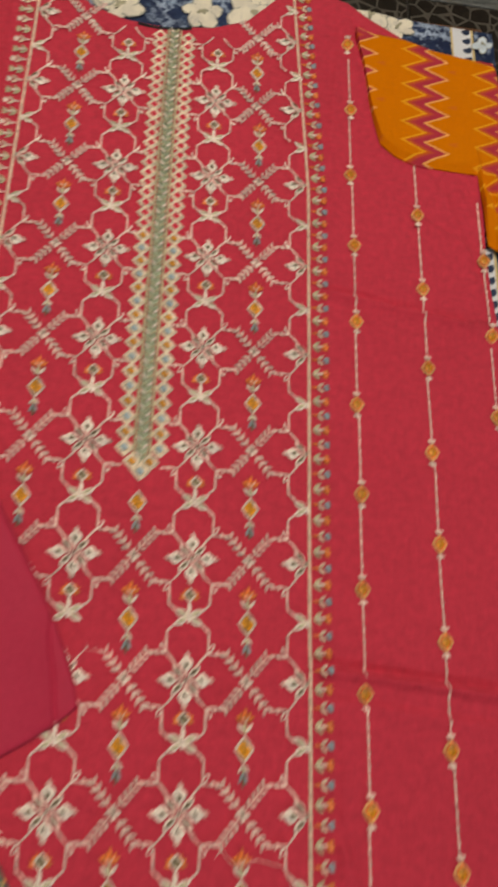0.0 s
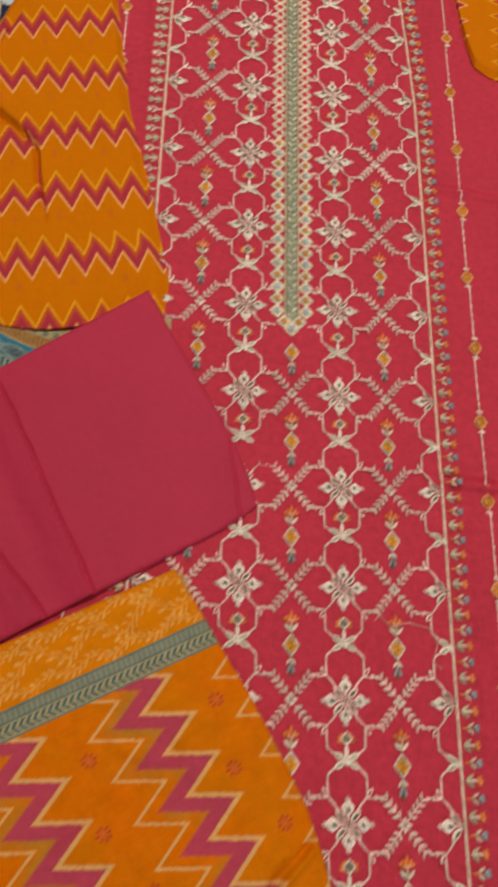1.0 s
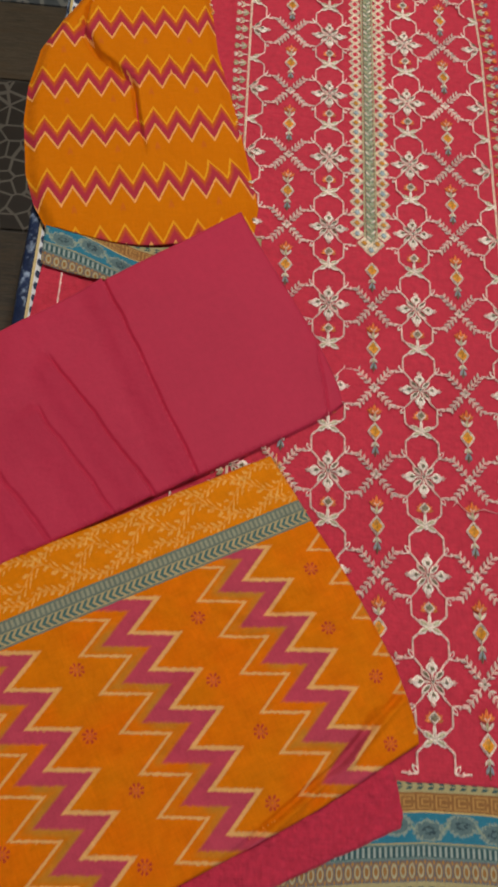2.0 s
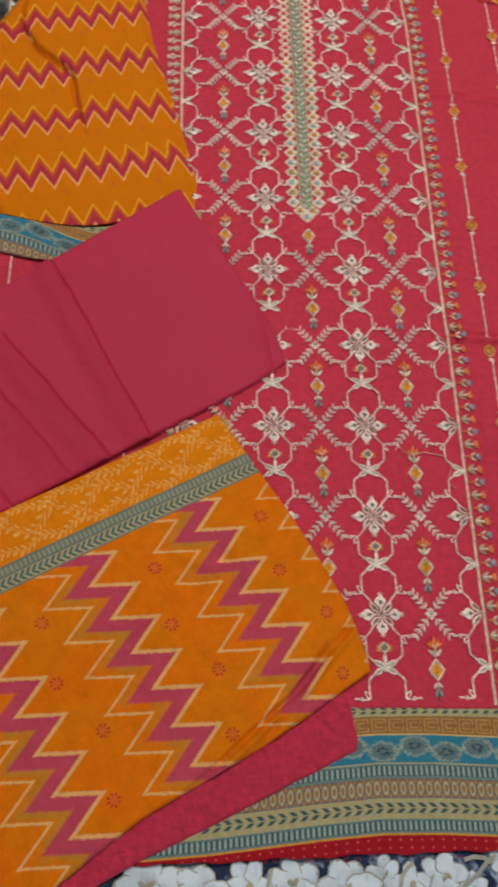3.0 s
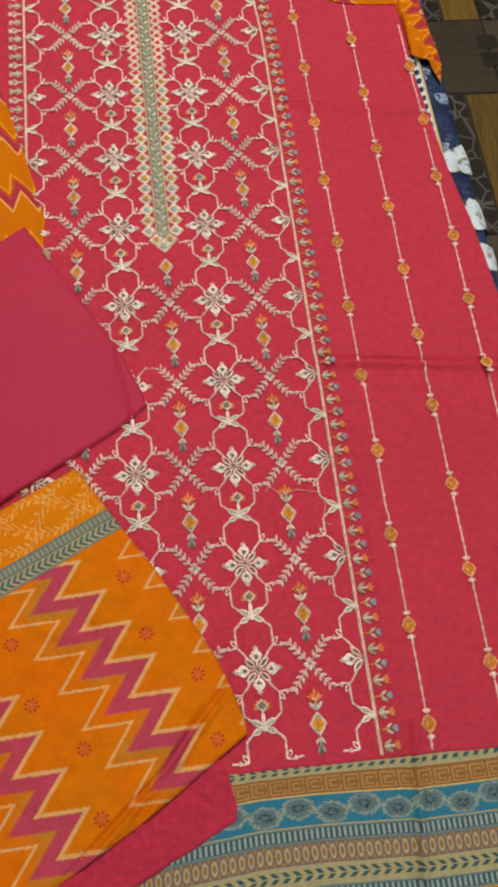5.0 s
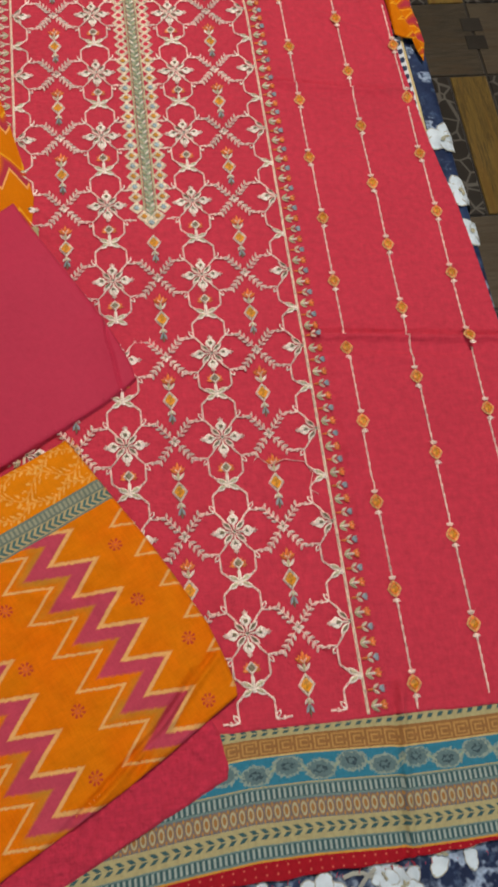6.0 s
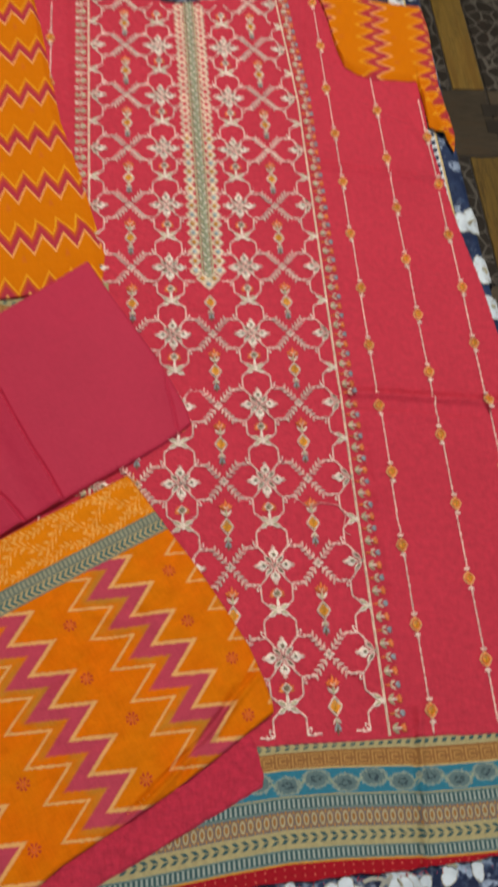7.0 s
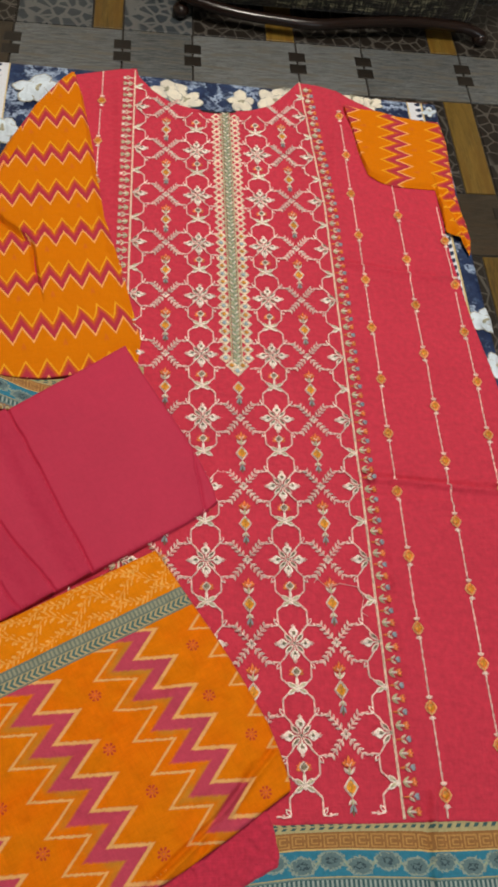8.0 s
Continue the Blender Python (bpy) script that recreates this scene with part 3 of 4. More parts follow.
SIDE_R = ((-0.30, 0.340), (0.0, 0.339), (0.165, 0.338), (0.231, 0.336), (0.266, 0.334), (0.303, 0.331), (0.341, 0.327), (0.381, 0.321), (0.421, 0.316), (0.463, 0.312), (0.53, 0.307), (0.57, 0.306), (0.66, 0.312), (0.80, 0.30), (0.9, 0.26))
SIDE_L = ((-0.30, -0.343), (0.0, -0.335), (0.2, -0.327), (0.37, -0.315), (0.49, -0.309), (0.66, -0.305), (0.80, -0.26), (0.9, -0.24))
TOP = ((-0.31, 0.70), (-0.226, 0.862), (-0.153, 0.884), (-0.129, 0.886), (-0.127, 0.868), (-0.105, 0.837), (-0.080, 0.814), (-0.046, 0.802), (-0.004, 0.799), (0.040, 0.806),
       (0.075, 0.822), (0.104, 0.857), (0.119, 0.879), (0.150, 0.877), (0.180, 0.868), (0.201, 0.850), (0.28, 0.80), (0.31, 0.70))


def rise(x, y):
    """Height of the kurta's cloth above the table."""
    z = 0.0026 + 0.0016 * soft_noise(x, y, 0.11, 1.0) + 0.0006 * soft_noise(x, y, 0.045, 2.0)
    if -0.14 < x < 0.15:
        z += 0.0004 * soft_noise(x, y, 0.022, 3.5)      # drawn up by the stitches
    for a, b, amp, w in CREASES:
        d, inside = near_line(x, y, a, b)
        if abs(d) < 6 * w and inside > 0:
            z += inside * amp * (math.exp(-((d - w * 0.6) / w) ** 2) - 0.8 * math.exp(-((d + w * 0.9) / (w * 0.8)) ** 2))
    return max(z, 0.0004)


def border_line(x):
    """Upper edge of the printed hem, which sags and steps where it is folded."""
    return HEM + 0.0035 * math.exp(-((x - 0.04) / 0.05) ** 2) * 0.6 - 0.0028 * smoothstep(0.19, 0.21, x) * 0.5 - 0.012 * max(0.0, x - 0.1) * 0.8


def body_place(u, v):
    x = -0.345 + u * 0.69
    foot = border_line(x) - 0.0005
    y = foot + v * (lerp_table(TOP, x) - foot)
    x = min(max(x, lerp_table(SIDE_L, y)), lerp_table(SIDE_R, y))
    neck = 0.0012 * smoothstep(0.02, 0.0, lerp_table(TOP, x) - y) if abs(x) < 0.14 else 0.0
    return x, y - BASE.y, rise(x, y) + neck, x, y


sheet("body", 260, 480, body_place, M_RED, kurta, 0.0010, "crimson cotton front panel")


SAG = ((-0.31, -0.018), (-0.16, -0.014), (-0.104, -0.0110), (-0.06, -0.0072), (-0.015, -0.0030), (0.034, 0.0), (0.08, -0.0008), (0.124, -0.0034), (0.150, -0.0050), (0.158, -0.0064), (0.20, -0.0070), (0.345, -0.0072))
HEM_EDGE = ((-0.31, -0.2755), (-0.1, -0.2745), (0.03, -0.2722), (0.145, -0.2722), (0.22, -0.2690), (0.345, -0.2660))


def hem_place(u, v):
    """The printed hem; its stripes sag beside the fold and the pile of cloth."""
    x = -0.31 + u * 0.652
    top, end = border_line(x) + 0.0020, lerp_table(HEM_EDGE, x) + 0.0006 * math.sin(x * 90) + 0.0005 * math.sin(x * 217)
    y = top + v * (end - top)
    d = HEM - y
    ripple = 0.0016 * math.sin((x + v * 0.03) * 62 + 1.0) * smoothstep(0.10, -0.02, x) + 0.0010 * soft_noise(x, y, 0.03, 3.3)
    z = rise(x, max(y, -0.27)) - 0.0002 + 0.0006 * math.sin(v * 9 + x * 14) + ripple * 0.6
    s = d + lerp_table(SAG, x) * smoothstep(-0.006, 0.019, d)
    return x, y - BASE.y, max(z - 0.0012 * smoothstep(0.04, 0.0, v), 0.0003), x, 0.0034 + 0.985 * s


sheet("hem_border", 260, 70, hem_place, M_BORDER, kurta, 0.0010, "blue, brown and sand printed hem border")


# sleeves: folded tubes, edges rolled over
def rolled(u, v, w=0.05):
    return 1 - (1 - smoothstep(0, w, min(u, 1 - u))) ** 2 * 0.9


L_IN = ((0.305, -0.125), (0.340, -0.117), (0.371, -0.114), (0.486, -0.141), (0.573, -0.166), (0.731, -0.192), (0.815, -0.208), (0.866, -0.222))
L_OUT = ((0.310, -0.315), (0.351, -0.339), (0.387, -0.352), (0.457, -0.364), (0.502, -0.366), (0.558, -0.360), (0.602, -0.343), (0.640, -0.325), (0.710, -0.302), (0.777, -0.276), (0.866, -0.226))


TUCK = ((0.40, -0.227), (0.433, -0.235), (0.478, -0.246), (0.512, -0.252), (0.521, -0.257), (0.539, -0.277), (0.554, -0.295), (0.588, -0.315), (0.62, -0.314), (0.656, -0.300), (0.70, -0.285))


def left_sleeve(u, v):
    low = 0.330 - 0.018 * math.sin(math.pi * min(1, max(0, u * 1.15))) - 0.005 * (1 - u)
    y = low + v * (0.866 - low)
    xo, xi = lerp_table(L_OUT, y), lerp_table(L_IN, y)
    x = xo + u * (xi - xo)
    z = 0.0035 + 0.0085 * rolled(u, v, 0.09) * smoothstep(0, 0.1, 1 - v * 0.97) + 0.0012 * soft_noise(x, y, 0.05, 7.0)
    xf = lerp_table(TUCK, y)
    slant = 0.55 if 0.52 < y < 0.60 else 0.95
    d = (xf - x) * slant
    deep = smoothstep(0.415, 0.47, y) * smoothstep(0.70, 0.64, y)
    z += deep * (0.0040 * math.exp(d / 0.016) * smoothstep(0.0, -0.003, d) if d < 0 else -0.0068 * math.exp(-((d - 0.0012) / 0.0030) ** 2) - 0.0022 * math.exp(-d / 0.02))
    d, inside = near_line(x, y, (-0.262, 0.526), (-0.165, 0.548))
    z += inside * 0.0022 * (0.6 * math.exp(-((d + 0.003) / 0.005) ** 2) - math.exp(-((d - 0.001) / 0.0028) ** 2))
    shift = 0.012 * smoothstep(0.002, -0.002, x - xf) * smoothstep(0.40, 0.50, y)
    across = x + 0.3255 + 0.17 * (y - 0.1815 * (x + 0.3278) - 0.366) + 0.007 * smoothstep(-0.002, 0.002, x - xf) * smoothstep(0.40, 0.43, y)
    return x, y - BASE.y, max(z, 0.002), across, y - 0.1815 * (x + 0.3278) - 0.3705 + 0.0005 + 0.0745 * 2 + 0.0290 + shift * 0.6


sheet("sleeve", 200, 300, left_sleeve, M_SLEEVE, kurta, 0.0016, "orange cotton sleeve with pink zigzag bands, folded over the chest")


def left_cuff(u, v):
    x = -0.322 + u * 0.212
    low = 0.330 - 0.018 * math.sin(math.pi * min(1, max(0, u * 1.15))) - 0.005 * (1 - u)
    slip = 0.027 * (1 - smoothstep(0.12, 0.62, u))
    y = low - 0.001 - v * (0.042 - 0.012 * u) - 0.012 * u * v
    return x, y - BASE.y, 0.0105 - 0.0022 * v + 0.0014 * math.sin(u * 9 + v * 4), x * 0.9, slip - 0.004 + v * 0.046


sheet("cuff", 60, 24, left_cuff, M_BORDER, kurta, 0.0010, "blue and brown printed sleeve cuff")

R_TOP = ((0.188, 0.828), (0.238, 0.824), (0.268, 0.814), (0.303, 0.809), (0.33, 0.807))
R_OUT = ((0.534, 0.334), (0.564, 0.341), (0.602, 0.339), (0.646, 0.333), (0.699, 0.335), (0.76, 0.339), (0.803, 0.334))
R_LOW = ((0.187, 0.823), (0.194, 0.779), (0.197, 0.748), (0.202, 0.712), (0.208, 0.683), (0.223, 0.669), (0.242, 0.661), (0.263, 0.66), (0.306, 0.658), (0.307, 0.605), (0.308, 0.578), (0.326, 0.566), (0.334, 0.534))


def right_sleeve(u, v):
    """The short visible stretch of the other sleeve, tucked under itself."""
    x = 0.187 + u * 0.154
    yt = lerp_table(R_TOP, x)
    yb = lerp_table(R_LOW, x)
    y = yb + v * (yt - yb)
    xo = lerp_table(R_OUT, y)
    x = min(x, xo)
    z = 0.0042 + 0.0050 * smoothstep(0, 0.06, v) * smoothstep(1.0, 0.95, v) * smoothstep(1.0, 0.93, u) + 0.0012 * soft_noise(x, y, 0.04, 3.0)
    for a, b, amp, w in (((0.305, 0.66), (0.333, 0.56), 0.0035, 0.005), ((0.322, 0.66), (0.338, 0.60), 0.0025, 0.004)):
        d, inside = near_line(x, y, a, b)
        z += inside * amp * (math.exp(-((d - w) / w) ** 2) - math.exp(-((d + w * 0.4) / (w * 0.7)) ** 2))
    return x, y - BASE.y, max(z, 0.003), y, 0.281 - x + 0.06 * (y - 0.74) + 0.28 * max(0.0, 0.655 - y) + 0.149


sheet("sleeve", 90, 120, right_sleeve, M_SLEEVE, kurta, 0.0016, "orange cotton sleeve with pink zigzag stripes, tucked under at the side")


# ---- embroidery ----
def lobe(bm, x, y, ang, length, width, mat, h=0.0011, z=0.0, point=0.8):
    """One satin-stitched leaf or petal, domed along its spine."""
    ca, sa = math.cos(ang), math.sin(ang)
    prof = ((0, 0.12), (0.25, 0.72), (0.5, 1.0), (0.75, point), (1, 0.08))
    rows = []
    for t, w in prof:
        row = []
        for s in (-1, 0, 1):
            px, py = t * length, s * w * width / 2
            row.append(bm.verts.new((x + px * ca - py * sa, y + px * sa + py * ca, z + (1.35 * h * (0.45 + 0.55 * w) if s == 0 else 0.0))))
        rows.append(row)
    for a, b in zip(rows, rows[1:]):
        for s in (0, 1):
            bm.faces.new((a[s], b[s], b[s + 1], a[s + 1])).material_index = mat


def diamond(bm, x, y, w, h, mat, inner=None, rim=0.0022, up=0.0012, z=0.0, full=0.53):
    """A stitched diamond: a raised rim round a filled middle."""
    out = [(w, 0), (w * full, h * full), (0, h), (-w * full, h * full), (-w, 0), (-w * full, -h * full), (0, -h), (w * full, -h * full)]
    k = 1 - rim / w
    up *= 1.3
    o = [bm.verts.new((x + a, y + b, z)) for a, b in out]
    mdl = [bm.verts.new((x + a * (1 + k) / 2, y + b * (1 + k) / 2, z + up)) for a, b in out]
    i = [bm.verts.new((x + a * k, y + b * k, z + up * 0.35)) for a, b in out]
    for n in range(8):
        q = (n + 1) % 8
        bm.faces.new((o[n], o[q], mdl[q], mdl[n])).material_index = mat
        bm.faces.new((mdl[n], mdl[q], i[q], i[n])).material_index = mat
    if inner is not None:
        c = bm.verts.new((x, y, z + up * 0.75))
        for n in range(8):
            bm.faces.new((i[n], i[(n + 1) % 8], c)).material_index = inner


def leaf(bm, x, y, ang, length, width, mat, vein, h=0.0013):
    """A leaf with a darker middle."""
    lobe(bm, x, y, ang, length, width, mat, h)
    k = 0.16 * length
    lobe(bm, x + k * math.cos(ang), y + k * math.sin(ang), ang, length * 0.66, width * 0.46, vein, h * 0.5, h * 1.0)


def cord(bm, pts, width, mat, h=0.0009, z=0.0):
    """A couched thread along a line of points."""
    rows = []
    for n, p in enumerate(pts):
        a, b = pts[max(0, n - 1)], pts[min(len(pts) - 1, n + 1)]
        dx, dy = b[0] - a[0], b[1] - a[1]
        ln = math.hypot(dx, dy) or 1
        nx, ny = -dy / ln * width / 2, dx / ln * width / 2
        rows.append([bm.verts.new((p[0] + nx * s, p[1] + ny * s, z + (1.3 * h if s == 0 else 0.0))) for s in (-1, 0, 1)])
    for a, b in zip(rows, rows[1:]):
        for s in (0, 1):
            bm.faces.new((a[s], b[s], b[s + 1], a[s + 1])).material_index = mat


def motif_mesh(name, bm):
    """The stitches of one piece, their feet drawn together."""
    bmesh.ops.remove_doubles(bm, verts=bm.verts, dist=0.0008)
    bmesh.ops.recalc_face_normals(bm, faces=bm.faces)
    me = bpy.data.meshes.new(name)
    bm.to_mesh(me)
    bm.free()
    for t in THREADS:
        me.materials.append(t)
    return me


def stitch(name, me, x, y, turn=0.0, mirror=1.0, lift=0.0013):
    """Sets one embroidered motif on the kurta's cloth, leaning as the cloth does."""
    e = 0.006
    z = rise(x, y)
    gx, gy = (rise(x + e, y) - rise(x - e, y)) / (2 * e), (rise(x, y + e) - rise(x, y - e)) / (2 * e)
    pieces = me if isinstance(me, list) else [me]
    ob = new(name, pieces[0])
    for p in pieces[1:]:
        new(p.name.split(".")[0], p).parent = ob
    ob.parent = kurta
    ob.location = (x, y - BASE.y, z + lift)
    tilt = Vector((0, 0, 1)).rotation_difference(Vector((-gx, -gy, 1)).normalized()).to_matrix().to_4x4()
    ob.rotation_euler = (tilt @ Matrix.Rotation(turn, 4, "Z")).to_euler()
    ob.scale = (mirror, 1, 1)
    return ob


def on_kurta(x, y, edge=0.004):
    return HEM + edge < y < lerp_table(TOP, x) - edge


PITCH = 0.0887
ROWS = {-2: -0.1764, -1: -0.0880, 0: 0.0004, 1: 0.0900, 2: 0.1766, 3: 0.2648, 4: 0.3550, 5: 0.4448, 6: 0.5332}      # flower rows
HALF = 0.0437


def build_flower(half=False):
    """Four lozenge petals with a stitched eye and a trefoil tip, four slim leaves between them."""
    made = []
    bm = bmesh.new()
    for k in range(4):
        a = math.pi / 4 + k * math.pi / 2
        if half and math.cos(a) > 0:
            continue
        c, s = math.cos(a), math.sin(a)
        leaf(bm, 0.0018 * c, 0.0018 * s, a, 0.0124, 0.0056, RO if k % 2 else CR, OL, 0.0019)
    diamond(bm, -0.0010 if half else 0, 0, 0.0020, 0.0020, CR, OL, 0.0008, 0.0010, 0.0010)
    made.append(motif_mesh("knot", bm))
    for a, r in ((0, 0.0), (math.pi / 2, -0.0006), (math.pi, 0.0), (-math.pi / 2, -0.0006)):
        if half and a != math.pi:
            continue
        bm = bmesh.new()
        c, s = math.cos(a), math.sin(a)
        lobe(bm, 0.0012 * c, 0.0012 * s, a, 0.0080, 0.0024, RO, 0.0013)
        lobe(bm, (0.0064 + r) * c, (0.0064 + r) * s, a, 0.0116, 0.0106, CR, 0.0022, point=0.66)
        lobe(bm, (0.0084 + r) * c, (0.0084 + r) * s, a, 0.0056, 0.0036, OL, 0.0009, 0.0021)
        for k in (-1, 0, 1):
            lobe(bm, (0.0166 + r) * c, (0.0166 + r) * s, a + k * 0.75, 0.0044 if k == 0 else 0.0034, 0.0020, RO, 0.0014)
        made.append(motif_mesh("petal", bm))
    return made


def build_vine(sign, left=True, right=True, stub=False):
    """The trellis between one flower and the sprig above (sign 1) or below it (-1)."""
    bm = bmesh.new()
    for s in ((-1,) if left else ()) + ((1,) if right else ()):
        node = (s * 0.0150, sign * 0.0190)
        if not stub:
            cord(bm, [(s * 0.0050, sign * 0.0062), (s * 0.0105, sign * 0.0140), node], 0.0019, RO)
        cord(bm, [node, (s * 0.0154, sign * 0.0260), (s * 0.0153, sign * 0.0335), (s * 0.0148, sign * 0.0348), (s * 0.0095, sign * 0.0394)], 0.0018, RO)

        cord(bm, [node, (s * 0.0222, sign * 0.0180), (s * 0.0240, sign * 0.0190), (s * 0.0285, sign * 0.0192)], 0.0018, RO)
        leaf(bm, node[0], node[1], math.atan2(sign * 0.006, s * 0.0042), 0.0080, 0.0042, CR, RE)
        lobe(bm, s * 0.0205, sign * 0.0184, math.atan2(sign * 0.003, s * 0.003), 0.0034, 0.0024, RO)
    return motif_mesh("embroidered_vine", bm)


def build_cross():
    """Four arms of paired leaves meeting in a knot."""
    bm = bmesh.new()
    for sx in (-1, 1):
        for sy in (-1, 1):
            a = math.atan2(sy * 0.0185, sx * 0.0150)
            cord(bm, [(0, 0), (sx * 0.0150, sy * 0.0185)], 0.0014, RO)
            for t in (0.27, 0.49, 0.71, 0.93):
                for side in (-1, 1):
                    lobe(bm, sx * 0.0150 * t, sy * 0.0185 * t, a + side * 0.76, 0.0060, 0.0027, CR if side > 0 else RO, 0.0019)
    for k in range(4):
        lobe(bm, 0, 0, math.pi / 2 * k, 0.0056, 0.0036, CR, 0.0016)
    diamond(bm, 0, 0, 0.0026, 0.0026, RO, OL, 0.0012, 0.0008, 0.0010)
    return motif_mesh("embroidered_cross", bm)


def build_drop(short=False):
    """A diamond pendant with a star above and a bell below."""
    bm = bmesh.new()
    diamond(bm, 0, 0, 0.0074, 0.0099, CR, GO, 0.0025, 0.0019)
    diamond(bm, 0, 0, 0.0050, 0.0070, OL, GO, 0.0009, 0.0006, 0.0003)
    made = [motif_mesh("diamond", bm)]
    if not short:
        bm = bmesh.new()
        for k in (-1, 0, 1):
            lobe(bm, 0, 0.0102, math.pi / 2 + k * 0.66, 0.0092 if k else 0.0080, 0.0032, CR if k else SA, 0.0017)
        made.append(motif_mesh("leaf_fan", bm))
        bm = bmesh.new()
        for k in (-2, -1, 0, 1, 2):
            lobe(bm, 0, 0.0176, math.pi / 2 + k * 0.50, 0.0082 + 0.0026 * (k == 0), 0.0030, OR, 0.0012)
        for k in (-1, 1):
            lobe(bm, 0, 0.0172, math.pi / 2 + k * 0.55, 0.0056, 0.0022, RO, 0.0012, 0.0006)
        made.append(motif_mesh("star", bm))
    bm = bmesh.new()
    for k in (-1, 0, 1):
        lobe(bm, 0, -0.0098, -math.pi / 2 + k * 0.60, 0.0068, 0.0026, CR if k else SA, 0.0015)
    made.append(motif_mesh("calyx", bm))
    bm = bmesh.new()
    for k in (-1, 0, 1):
        lobe(bm, 0, -0.0142, -math.pi / 2 + k * 0.36, 0.0086 + 0.0026 * (k == 0), 0.0027, (BL, CR, BL)[k + 1] if k else OL, 0.0014)
    made.append(motif_mesh("bell", bm))
    return made


def build_sprig(left=True, right=True):
    """A small diamond bud on a stalk with orange rays, between two flowers."""
    sides = ((-1,) if left else ()) + ((1,) if right else ())
    bm = bmesh.new()
    for s in sides:
        leaf(bm, 0, 0, math.atan2(0.0058, s * 0.0105), 0.0122, 0.0054, CR, SA, 0.0016)
        leaf(bm, 0, 0, math.atan2(-0.0058, s * 0.0105), 0.0122, 0.0054, CR, SA, 0.0016)
    if left and right:
        lobe(bm, 0, 0, math.pi / 2, 0.0125, 0.0034, CR, 0.0014)
    lobe(bm, 0, 0.0022, -math.pi / 2, 0.0064, 0.0050, CR, 0.0017)
    made = [motif_mesh("leaf_spray", bm)]
    if not (left and right):
        return made
    bm = bmesh.new()
    for k in range(-3, 4):
        if (k <= 0 or right) and (k >= 0 or left):
            lobe(bm, 0, 0.0140, math.pi / 2 + k * 0.52, 0.0080, 0.0030, OR, 0.0005)
    made.append(motif_mesh("ray_fan", bm))
    bm = bmesh.new()
    diamond(bm, 0, 0.0160, 0.0052, 0.0056, CR, OL, 0.0020, 0.0014, 0.0006)
    made.append(motif_mesh("bud", bm))
    return made


def build_side_tulip(tip):
    """A tulip on the panel's edge, pointing out to +x."""
    bm = bmesh.new()
    warm = tip in (OR, SA)
    if warm:
        for s in (-1, 0, 1):
            lobe(bm, 0.0014, 0, s * 0.62, 0.0086 if s else 0.0100, 0.0030, SA if s else CR, 0.0015)
    else:
        lobe(bm, 0.0002, 0, 0, 0.0084, 0.0022, OR if tip == BL else RO, 0.0012)
        for s in (-1, 1):
            lobe(bm, 0.0052, 0, s * 0.62, 0.0074, 0.0028, TA, 0.0015)
    made = [motif_mesh("stem_leaf", bm)]
    bm = bmesh.new()
    if warm:
        for k in (-1, 0, 1):
            lobe(bm, 0.0088, 0, k * 0.50, 0.0074, 0.0031, tip, 0.0014)
        for k in (-1, 1):
            lobe(bm, 0.0084, 0, k * 0.28, 0.0052, 0.0020, RO, 0.0012, 0.0006)
    else:
        for k in (-1, 0, 1):
            lobe(bm, 0.0102, 0, k * 0.42, 0.0062, 0.0031, tip, 0.0015)
    made.append(motif_mesh("bloom", bm))
    return made


def build_bead():
    """One diamond of the side chains with its little chevrons."""
    bm = bmesh.new()
    diamond(bm, 0, 0, 0.0066, 0.0078, HO, GO, 0.0020, 0.0014, 0, 0.60)
    diamond(bm, 0, 0, 0.0047, 0.0057, OR, GO, 0.0012, 0.0014, 0.0004, 0.60)
    made = [motif_mesh("diamond", bm)]
    for s in (-1, 1):
        bm = bmesh.new()
        for k in (-1, 0, 1):
            lobe(bm, 0, s * 0.0080, s * (math.pi / 2 + k * 0.8), 0.0046, 0.0026, RO if k else CR, 0.0013)
        made.append(motif_mesh("chevron", bm))
    return made


def lay_chain(x, y, length):
    """A couched thread between two beads, following the cloth."""
    bm = bmesh.new()
    n = 22
    cord(bm, [(x + 0.0002 * math.sin(i * 1.7), y - length / 2 + length * i / n) for i in range(n + 1)], 0.0015, RO, 0.0010)
    for i in range(6):
        lobe(bm, x - 0.0004, y - length / 2 + length * (i + 0.3) / 6, math.pi / 2 - 0.22, 0.0062, 0.0019, CR, 0.0014)
    for v in bm.verts:
        v.co.z += rise(v.co.x, v.co.y) + 0.0005
        v.co.y -= BASE.y
    bmesh.ops.recalc_face_normals(bm, faces=bm.faces)
    part("chain", bm, THREADS, kurta)


FLOWER, HALF_FLOWER = build_flower(), build_flower(True)
VINE_UP, VINE_DOWN, VINE_STUB = build_vine(1), build_vine(-1), build_vine(1, stub=True)
VINE_UP_L, VINE_DOWN_L, VINE_STUB_L = build_vine(1, right=False), build_vine(-1, right=False), build_vine(1, right=False, stub=True)
CROSS, DROP, DROP_SHORT, SPRIG, SPRIG_L = build_cross(), build_drop(), build_drop(True), build_sprig(), build_sprig(right=False)
TULIP_O, TULIP_B, TULIP_C, TULIP_D, BEAD = build_side_tulip(OR), build_side_tulip(BL), build_side_tulip(CR), build_side_tulip(SA), build_bead()

